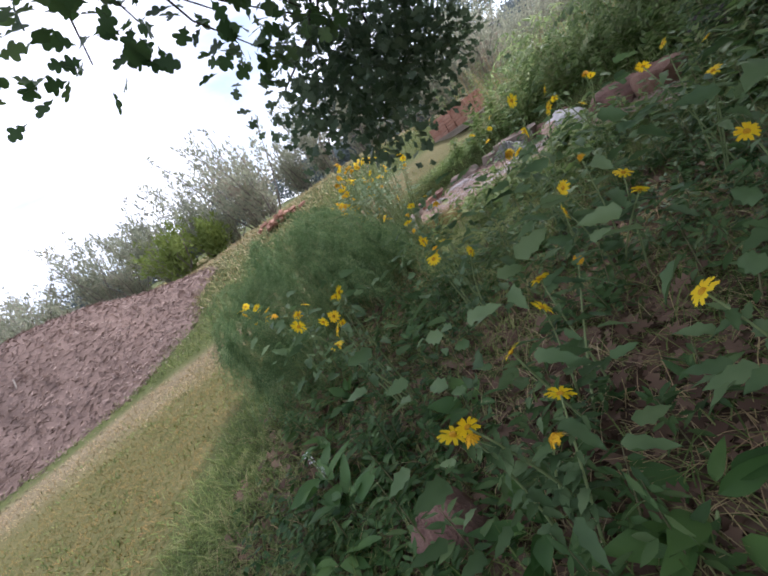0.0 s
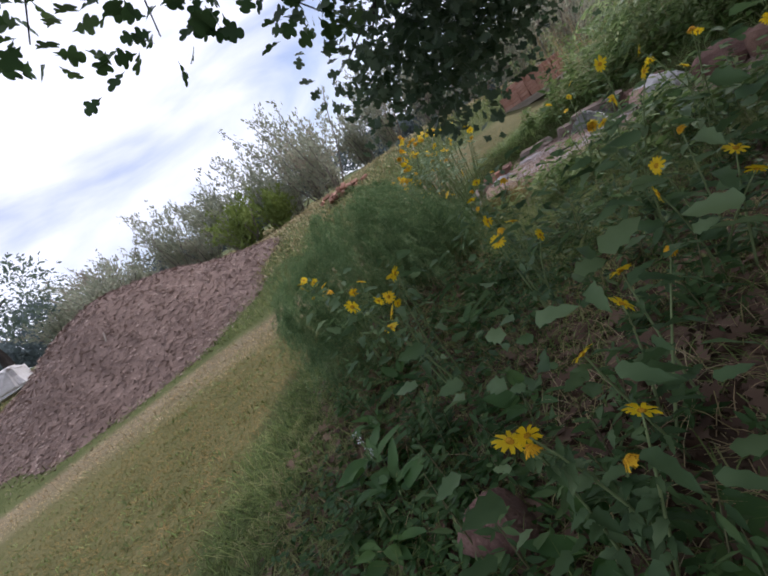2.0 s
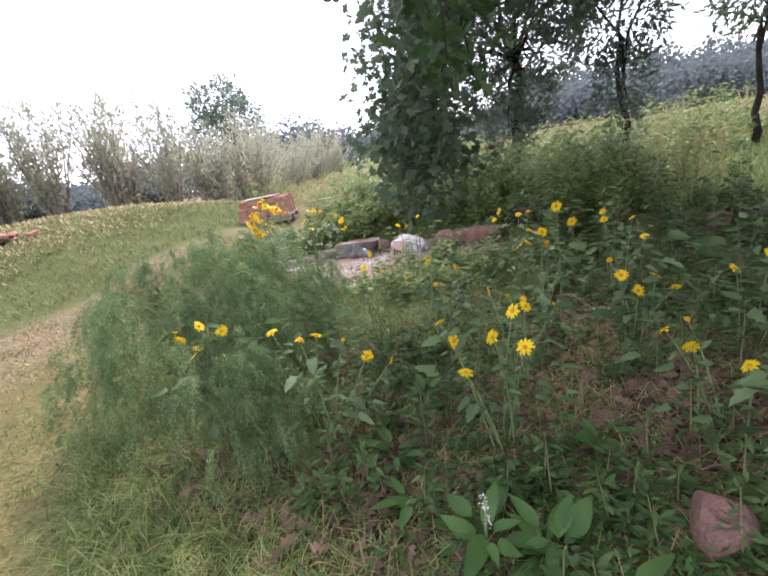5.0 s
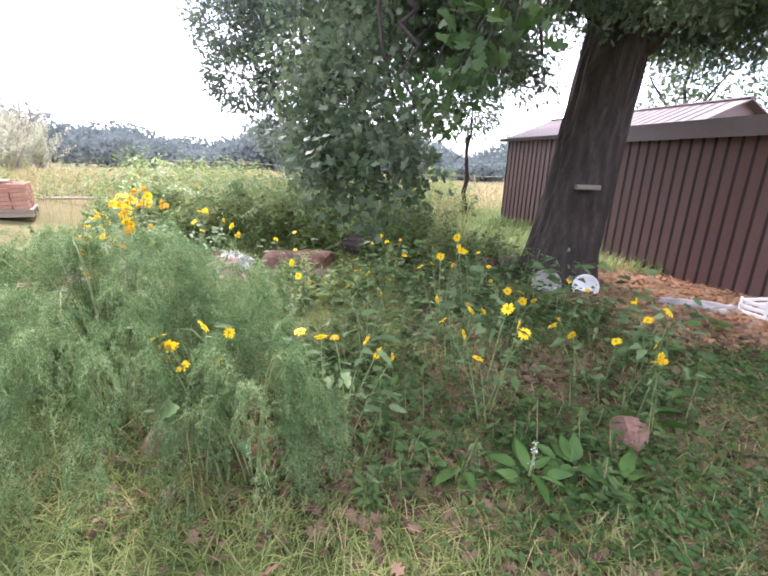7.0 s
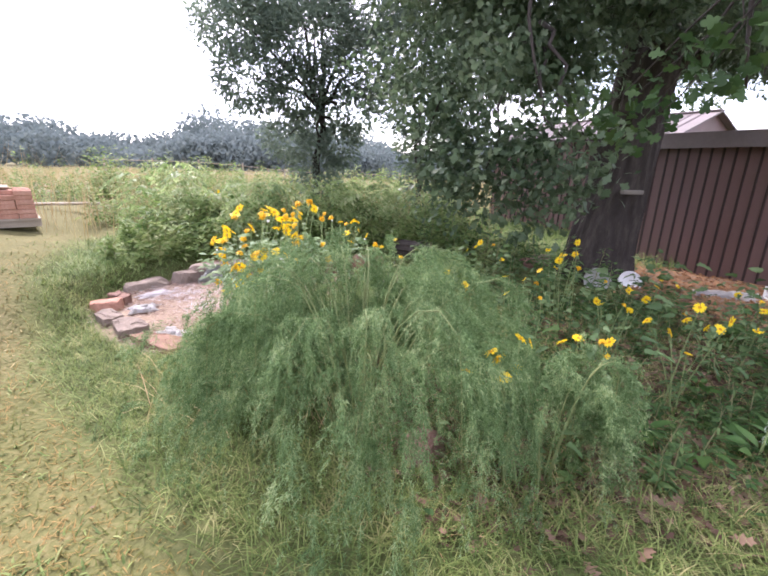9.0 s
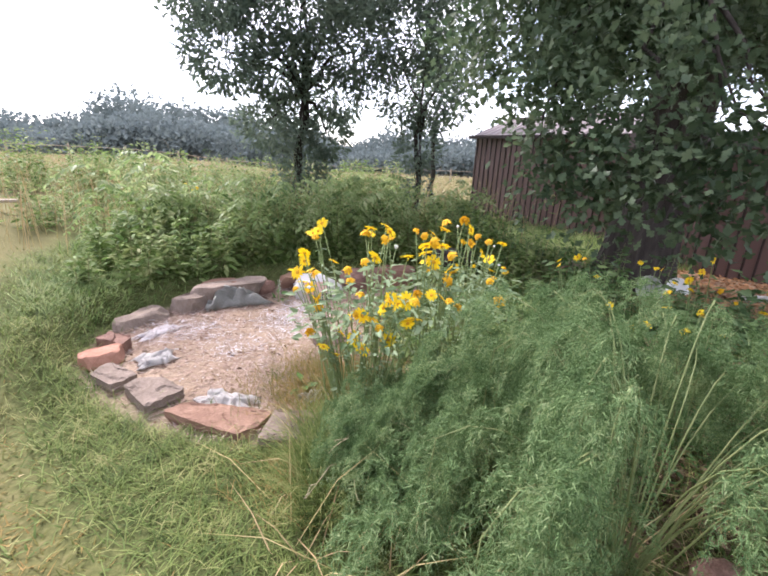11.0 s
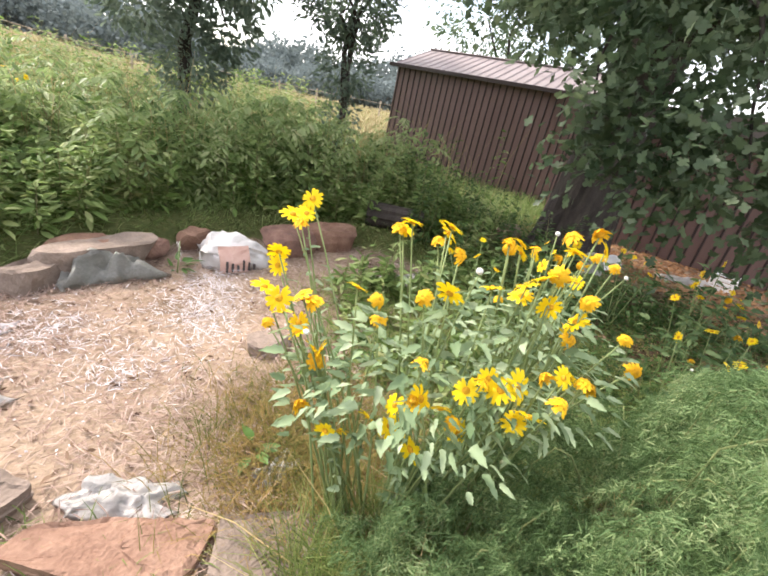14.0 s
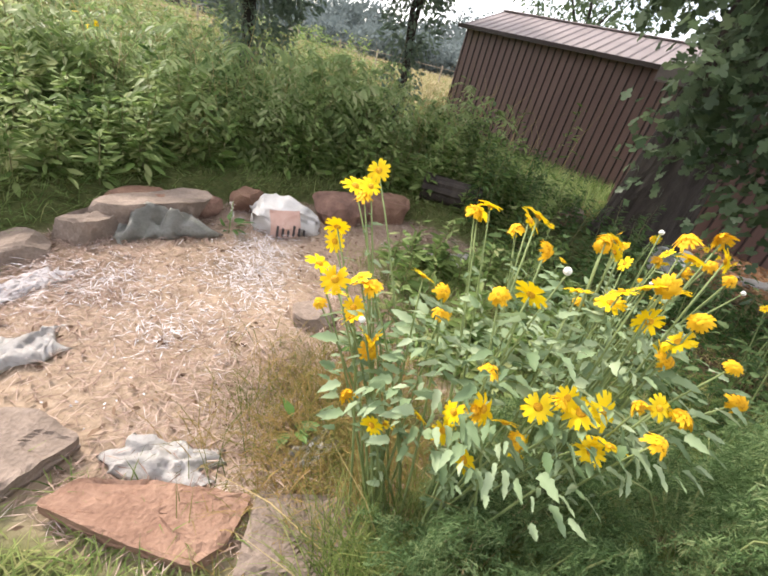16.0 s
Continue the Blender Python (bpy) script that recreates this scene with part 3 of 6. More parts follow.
# ---- sheds of ribbed brown metal ----
def metal_shed(ax, ay, bx, by, depth, eave, rise, label, fascia=True):
    """A shed whose ribbed long wall runs from a to b; the rest lies behind it, under a low gable roof."""
    run = math.hypot(bx - ax, by - ay)
    shed = thing("metal_shed", ax, ay, float(land(ax, ay)) - 0.05, label, "shed", turn=math.degrees(math.atan2(by - ay, bx - ax)))
    part("wall", block(0, run, 0, 0.05, 0, eave), M["tin"], shed)
    part("wall", block(0, run, depth - 0.05, depth, 0, eave), M["tin"], shed)
    for x0 in (0, run - 0.05):
        bm = bmesh.new()
        pts = [(0.05, 0), (depth - 0.05, 0), (depth - 0.05, eave), (depth / 2, eave + rise), (0.05, eave)]
        lo = [bm.verts.new((x0, py, pz)) for py, pz in pts]
        hi = [bm.verts.new((x0 + 0.05, py, pz)) for py, pz in pts]
        bm.faces.new(lo)
        bm.faces.new(hi[::-1])
        for k in range(5):
            bm.faces.new((lo[k], hi[k], hi[(k + 1) % 5], lo[(k + 1) % 5]))
        part("gable_wall", bm, M["tin"], shed)
    rib = bmesh.new()
    for z0, z1 in ((0.0, eave),):
        prof = [(-0.018, 0.0), (-0.009, -0.022), (0.009, -0.022), (0.018, 0.0)]
        a = [rib.verts.new((px, py, z0)) for px, py in prof]
        b = [rib.verts.new((px, py, z1)) for px, py in prof]
        for k in range(3):
            rib.faces.new((a[k], a[k + 1], b[k + 1], b[k]))
        rib.faces.new(a[::-1])
        rib.faces.new(b)
    # Ribs are darker than the wall: their line shade is put into the colour.
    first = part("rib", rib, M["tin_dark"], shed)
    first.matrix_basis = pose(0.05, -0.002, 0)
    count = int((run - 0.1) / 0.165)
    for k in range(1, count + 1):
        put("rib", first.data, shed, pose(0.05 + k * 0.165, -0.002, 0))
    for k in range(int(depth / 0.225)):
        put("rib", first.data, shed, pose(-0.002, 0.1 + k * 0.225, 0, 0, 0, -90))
    over = 0.16
    slope = math.hypot(depth / 2 + over, rise * (1 + 2 * over / depth))
    tilt = math.degrees(math.atan2(rise, depth / 2))
    for side in (0, 1):
        roof = part("roof_sheet", block(-0.15, run + 0.15, 0, slope, 0, 0.03), M["roof"], shed)
        bm = bmesh.new()
        vs = [bm.verts.new(c) for c in ((-0.03, 0, 0.031), (0.03, 0, 0.031), (0, 0, 0.055), (-0.03, slope, 0.031), (0.03, slope, 0.031), (0, slope, 0.055))]
        for f in ((0, 2, 5, 3), (2, 1, 4, 5), (0, 1, 2), (3, 5, 4)):
            bm.faces.new([vs[i] for i in f])
        seam = part("roof_rib", bm, M["roof"], roof)
        seam.matrix_basis = pose(-0.1, 0, 0)
        for k in range(1, int((run + 0.3) / 0.23)):
            put("roof_rib", seam.data, roof, pose(-0.1 + 0.23 * k, 0, 0))
        z = eave - rise * 2 * over / depth
        roof.matrix_basis = pose(0, -over, z, tilt, 0, 0) if side == 0 else pose(run, depth + over, z, tilt, 0, 180)
    if fascia:
        part("fascia", block(-0.16, run + 0.16, -over - 0.03, -over, eave - 0.18, eave + 0.06), M["roof"], shed, "paler metal fascia board")
    else:
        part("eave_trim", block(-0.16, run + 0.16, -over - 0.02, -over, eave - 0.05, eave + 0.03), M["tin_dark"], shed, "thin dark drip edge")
    part("ridge_cap", block(-0.15, run + 0.15, depth / 2 - 0.1, depth / 2 + 0.1, eave + rise + 0.02, eave + rise + 0.06, 0.01), M["roof"], shed)
    return shed


metal_shed(3.75, 7.70, 6.37, 1.88, 3.2, 2.22, 0.12, "long brown ribbed metal shed standing behind the oak")
metal_shed(3.0, 13.0, 5.21, 8.63, 3.4, 2.38, 0.62, "brown ribbed metal shed with a weathered low gable roof", False)



# ---- stones ----
def rock(name, x, y, sx, sy, sz, turn, material, label, lift=0.0, seed=1, group="", flat=0.35, tilt=0.0):
    """A weathered stone: a rounded lump with broken facets and a flattened top."""
    g = np.random.default_rng(seed)
    bm = bmesh.new()
    bmesh.ops.create_icosphere(bm, subdivisions=3, radius=1.0)
    planes = [(unit(g.normal(0, 1, 3) * (1, 1, 0.6)), g.uniform(0.55, 0.85)) for _ in range(9)]
    for v in bm.verts:
        p = np.array(v.co)
        for n, d in planes:
            over = p @ n - d
            if over > 0:
                p = p - n * over * 0.92
        p[2] = min(p[2], flat + 0.12 * noise.noise(Vector(p * 2.0 + seed)))
        p += 0.06 * np.array(noise.noise_vector(Vector(p * 2.6 + seed * 3.7)))
        p += 0.018 * np.array(noise.noise_vector(Vector(p * 9.0 + seed)))
        v.co = Vector((p[0] * sx / 1.5, p[1] * sy / 1.5, (p[2] + 0.55) * sz / (flat + 0.6)))
    for f in bm.faces:
        f.smooth = f.calc_area() < 0.0
    ob = part(name, bm, material)
    ob.matrix_basis = pose(x, y, float(land(x, y)) - 0.025 + lift, tilt, 0, turn)
    return tagged(ob, label, "stone", group)


def flagstone(x, y, plan, high, material, label, seed, tilt=2.0):
    """A split slab with a plan of corners about its centre, a layered top and ragged, undercut sides."""
    c = np.array(plan, float)
    n, rings = 60, 10
    closed = np.vstack([c, c[:1]])
    run = np.concatenate([[0], np.cumsum(np.linalg.norm(np.diff(closed, axis=0), axis=1))])
    u = np.linspace(0, run[-1], n, endpoint=False)
    rim = np.column_stack([np.interp(u, run, closed[:, 0]), np.interp(u, run, closed[:, 1])])
    rim = 0.25 * np.roll(rim, 1, 0) + 0.5 * rim + 0.25 * np.roll(rim, -1, 0)
    bm = bmesh.new()
    lines = []
    for j in range(rings + 5):
        line = []
        for k in range(n):
            f = (j + 0.3) / (rings - 0.7) if j < rings else (1.0, 0.985, 1.012, 0.965, 0.92)[j - rings]
            rag = 1 + 0.035 * noise.noise(Vector((rim[k][0] * 16, rim[k][1] * 16, seed + 0.4 * max(0, j - rings))))
            px, py = rim[k] * f * rag
            layer = 0.009 * round(2.2 * noise.noise(Vector((px * 4 + seed, py * 4, 1.5))))
            z = high + layer + 0.006 * noise.noise(Vector((px * 9 + seed, py * 9, 0))) + 0.004 * noise.noise(Vector((px * 34, py * 34, seed)))
            if j >= rings - 1:
                z = high * (0.97, 0.80, 0.58, 0.44, 0.2, -0.25)[j - rings + 1] + 0.014 * noise.noise(Vector((px * 22, py * 22, 0.7 * j)))
            line.append(bm.verts.new((px, py, z)))
        lines.append(line)
    bm.faces.new(lines[0])
    for p, q in zip(lines, lines[1:]):
        for k in range(n):
            bm.faces.new((p[k], q[k], q[(k + 1) % n], p[(k + 1) % n]))
    bm.normal_update()
    ob = part("edging_stone", bm, material)
    ob.matrix_basis = pose(x, y, float(land(x, y)) - 0.012, tilt, 1.0, 0)
    return tagged(ob, label, "stone", EDGE)


EDGE = "stones edging the raised bed"
flagstone(-2.93, 3.33, [(-0.34, 0.10), (-0.25, 0.17), (0.01, 0.11), (0.30, 0.01), (0.19, -0.15), (0.10, -0.18), (-0.12, -0.05)], 0.075, M["rock_red"], "long flat reddish sandstone slab with a broken edge", 11)
flagstone(-2.46, 3.17, [(-0.16, 0.17), (0.14, 0.09), (0.22, 0.03), (0.14, -0.17), (-0.26, -0.09)], 0.07, M["rock_grey"], "flat grey-brown sandstone slab half under dry grass", 12)
flagstone(-2.15, 3.06, [(-0.06, 0.14), (0.11, 0.08), (0.06, -0.15), (-0.14, -0.08)], 0.07, M["rock_red"], "small reddish slab overgrown at the foot of the daisies", 13)
flagstone(-3.40, 3.67, [(-0.17, 0.07), (-0.10, 0.16), (0.06, 0.13), (0.21, -0.01), (0.02, -0.19)], 0.095, M["rock_grey"], "flat brown sandstone slab with a broken dark edge", 14, 3)
flagstone(-3.68, 3.92, [(-0.15, 0.00), (-0.09, 0.16), (0.15, -0.03), (0.03, -0.16)], 0.09, M["rock_grey"], "grey flat edging stone of the raised bed", 15)
rock("edging_stone", -3.87, 4.20, 0.27, 0.19, 0.14, 28, M["brick"], "bright red sandstone block on the bed's edge", 0, 16, EDGE, 0.3)
flagstone(-3.87, 4.46, [(-0.12, 0.00), (-0.06, 0.12), (0.13, 0.02), (0.11, -0.11)], 0.11, M["rock_pink"], "pinkish flat stone on the bed's edge", 17)
rock("edging_stone", -3.78, 4.98, 0.46, 0.24, 0.20, 52, M["rock_grey"], "grey upright edging stone holding back turf", -0.06, 18, EDGE, 0.4)
rock("edging_stone", -3.46, 5.36, 0.46, 0.22, 0.25, 42, M["rock_grey"], "weathered grey edging block holding back turf", -0.06, 19, EDGE, 0.4)
rock("edging_stone", -3.10, 5.60, 0.66, 0.28, 0.30, 22, M["rock_grey"], "grey edging block under a torn plastic sheet", -0.05, 20, EDGE, 0.4)
rock("capping_stone", -3.24, 5.72, 0.36, 0.20, 0.13, 10, M["rock_red"], "small red sandstone block resting on the edging", 0.10, 21, "red blocks on the edging")
rock("capping_stone", -2.84, 5.84, 0.30, 0.20, 0.12, 20, M["rock_pink"], "small pink-brown block resting on the edging", 0.06, 22, "red blocks on the edging")
rock("capping_stone", -2.46, 5.96, 0.24, 0.20, 0.17, 40, M["rock_red"], "small red block standing on the edging", 0.05, 23, "red blocks on the edging")
rock("edging_stone", -1.62, 6.02, 0.50, 0.34, 0.30, 12, M["rock_pink"], "brown sandstone block at the back of the bed", -0.03, 24, EDGE, 0.4)
rock("edging_stone", -1.10, 6.16, 0.52, 0.32, 0.28, 6, M["rock_red"], "dark red sandstone block at the back of the bed", -0.03, 25, EDGE, 0.4)
rock("edging_stone", -2.22, 4.42, 0.24, 0.18, 0.11, 0, M["rock_grey"], "small pale stone lying in the straw", 0, 28, EDGE)
rock("garden_rock", 1.58, 2.14, 0.23, 0.17, 0.22, 60, M["rock_pink"], "upright pink sandstone rock among weeds", -0.03, 31, "", 0.7)
rock("garden_rock", 1.45, 2.06, 0.12, 0.09, 0.10, 10, M["rock_pink"], "small pink sandstone lump beside a larger rock", -0.02, 32)
rock("garden_rock", -0.95, 1.88, 0.24, 0.20, 0.16, 15, M["rock_pink"], "reddish rock half hidden under the asparagus", -0.03, 33, "", 0.6)
rock("garden_rock", 1.85, 6.55, 0.30, 0.24, 0.16, 15, M["rock_grey"], "grey stone lying in the grass behind the bed", 0, 34)
rock("garden_rock", 1.45, 6.3, 0.26, 0.2, 0.14, 45, M["rock_pink"], "pinkish stone lying near the oak", 0, 35)


# ---- the straw bed's sheets and sacks ----
def draped(name, x, y, sx, sy, high, turn, material, label, category, seed=1, lift=0.0):
    """A crumpled sheet lying on the ground, with folds, a ragged outline and real thickness."""
    bm = bmesh.new()
    n = 26
    grid = {}
    for i in range(n + 1):
        for j in range(n + 1):
            u, w = i / n * 2 - 1, j / n * 2 - 1
            edge = 1 + 0.55 * noise.noise(Vector((u * 1.7 + seed, w * 1.7, 0.3)))
            px, py = u * sx / 2 * edge, w * sy / 2 * (1 + 0.55 * noise.noise(Vector((w * 1.9, u * 1.9 + seed, 2.3))))
            fold = noise.noise(Vector((u * 2.2 + seed * 5, w * 2.2, 0))) * 0.6 + noise.noise(Vector((u * 6 + seed, w * 4, 1))) * 0.35 + 0.15 * noise.noise(Vector((u * 14, w * 12, seed)))
            rim = max(0, 1 - max(abs(u), abs(w)) ** 4)
            grid[i, j] = bm.verts.new((px, py, 0.012 + rim * high * (0.55 + fold)))
    for i in range(n):
        for j in range(n):
            f = bm.faces.new((grid[i, j], grid[i + 1, j], grid[i + 1, j + 1], grid[i, j + 1]))
            f.smooth = True
    bmesh.ops.solidify(bm, geom=bm.faces[:], thickness=0.004)
    ob = part(name, bm, material)
    ob.matrix_basis = pose(x, y, float(land(x, y)) + lift, 0, 0, turn)
    return tagged(ob, label, category)


draped("white_sheet", -2.92, 3.55, 0.38, 0.18, 0.07, -22, M["sheet"], "crumpled white fabric tucked behind a stone slab", "sheet", 5)
draped("white_sheet", -3.50, 4.20, 0.30, 0.20, 0.07, 30, M["sheet"], "small crumpled white rag on the bed's edge", "sheet", 6)
draped("white_sheet", -2.38, 3.50, 0.20, 0.12, 0.06, 20, M["sheet"], "flat pale rag at the foot of the daisies", "sheet", 7)
draped("white_sheet", -3.62, 4.72, 0.36, 0.16, 0.04, 45, M["ash"], "strip of pale torn paper in the straw", "sheet", 8)
draped("plastic_sheet", -3.13, 5.51, 0.66, 0.40, 0.22, 22, M["plastic"], "dusty grey plastic sheet draped over an edging block", "sheet", 9, 0.0)
draped("white_sheet", -0.75, 5.2, 0.55, 0.3, 0.07, 5, M["ash"], "pale rag lying on bare soil in the bed", "sheet", 10)
draped("white_sheet", 3.75, 4.95, 0.9, 0.3, 0.1, -30, M["sheet"], "dirty white cloth lying beside the shed", "sheet", 12)


def feed_sack(x, y, turn):
    sack = thing("feed_sack", x, y, float(land(x, y)), "half-buried white feed sack with faded red and black print", "sack", turn=turn)
    bm = bmesh.new()
    bmesh.ops.create_icosphere(bm, subdivisions=4, radius=1)
    for v in bm.verts:
        p = v.co.copy()
        e = Vector((math.copysign(abs(p.x) ** 0.7, p.x) * 0.27, math.copysign(abs(p.y) ** 0.7, p.y) * 0.19, math.copysign(abs(p.z) ** 0.8, p.z) * 0.16 + 0.12))
        e += 0.055 * noise.noise_vector(p * 2.1) + 0.03 * noise.noise_vector(p * 5) + 0.012 * noise.noise_vector(p * 12)
        e.z = e.z * (1 - 0.35 * max(0.0, e.x / 0.3)) - 0.04
        v.co = e
    for f in bm.faces:
        f.smooth = True
    part("bag", bm, M["sheet"], sack, "crumpled white woven bag")
    bm = bmesh.new()
    bmesh.ops.create_grid(bm, x_segments=10, y_segments=8, size=0.5)
    for v in bm.verts:
        px, pz = v.co.x * 0.24 - 0.09, v.co.y * 0.2 + 0.15
        v.co = Vector((px, -0.215 - 0.02 * math.cos(px * 8) + 0.5 * max(0.0, pz - 0.13) + 0.012 * noise.noise(Vector((px * 20, pz * 20, 0))), pz - 0.03))
    bmesh.ops.solidify(bm, geom=bm.faces[:], thickness=0.006)
    part("red_print", bm, M["sack_red"], sack, "faded red printed panel")
    for k in range(6):
        bm = block(-0.17 + 0.045 * k, -0.155 + 0.045 * k, -0.247, -0.226, 0.03, 0.12 - 0.02 * (k % 3), 0.003)
        part("print_bar", bm, M["sack_dark"], sack)
    return sack


feed_sack(-2.16, 5.74, 12)


def cut_log(x, y, length, radius, turn, label, seed):
    """A short length of felled trunk lying on its side, with ridged bark and pale sawn ends."""
    log = thing("log", x, y, float(land(x, y)) - 0.02, label, "log", turn=turn)
    bm = bmesh.new()
    sides, levels = 28, 9
    rings = []
    for j in range(levels + 1):
        px = length * (j / levels - 0.5)
        ring = []
        for k in range(sides):
            a = 2 * math.pi * k / sides
            r = radius * (1 + 0.07 * noise.noise(Vector((math.cos(a) * 1.5, math.sin(a) * 1.5, px * 3 + seed)))) + 0.009 * ((k + int(3 * px)) % 3 - 1)
            ring.append(bm.verts.new((px, r * math.cos(a), radius + r * math.sin(a))))
        rings.append(ring)
    for a, b in zip(rings, rings[1:]):
        for k in range(sides):
            bm.faces.new((a[k], a[(k + 1) % sides], b[(k + 1) % sides], b[k]))
    bm.normal_update()
    part("bark", bm, M["bark"], log, "ridged grey-brown bark")
    for s in (-1, 1):
        bm = bmesh.new()
        bmesh.ops.create_circle(bm, cap_ends=True, segments=28, radius=radius * 0.97)
        end = part("sawn_end", bm, M["wood"], log, "grey sawn end")
        end.matrix_basis = pose(s * (length / 2 - 0.004), 0, radius, 0, 90 * s, 0)
    return log


cut_log(-0.42, 6.15, 0.62, 0.13, -30, "short weathered log lying at the back of the bed", 2)
cut_log(0.30, 6.30, 0.55, 0.10, -38, "thin weathered log lying behind the bed", 5)

# ---- the oak ----
def oak_leaves(centres, count, size=0.1, shape=OAK):
    """Leaves on drooping sprays within ellipsoids (x, y, z, rx, ry, rz, weight)."""
    out_p, out_d, out_s = [], [], []
    weights = np.array([c[6] for c in centres], float)
    for c, k in zip(centres, (count * weights / weights.sum()).astype(int)):
        sprays = max(4, k // 22)
        d = unit(rng.normal(0, 1, (sprays, 3)))
        r = rng.random((sprays, 1)) ** 0.45
        mid = np.array(c[:3]) + d * r * np.array(c[3:6])
        way = unit(d * (1, 1, 0.4) + rng.normal(0, 0.5, (sprays, 3)) + (0, 0, -0.45))
        which = rng.integers(0, sprays, k)
        along = rng.uniform(-0.5, 0.5, (k, 1))
        p = mid[which] + way[which] * along * 0.5 + rng.normal(0, 0.075, (k, 3))
        out_p.append(p)
        out_d.append(unit(way[which] + rng.normal(0, 0.75, (k, 3)) + (0, 0, -0.25)))
        out_s.append(rng.uniform(0.7, 1.25, k) * size)
    p, d, s = np.concatenate(out_p), np.concatenate(out_d), np.concatenate(out_s)
    return scatter(shape[0], shape[1], p, frames_along(d, unit(rng.normal(0, 0.6, p.shape) + (0, 0, 0.7))), s)


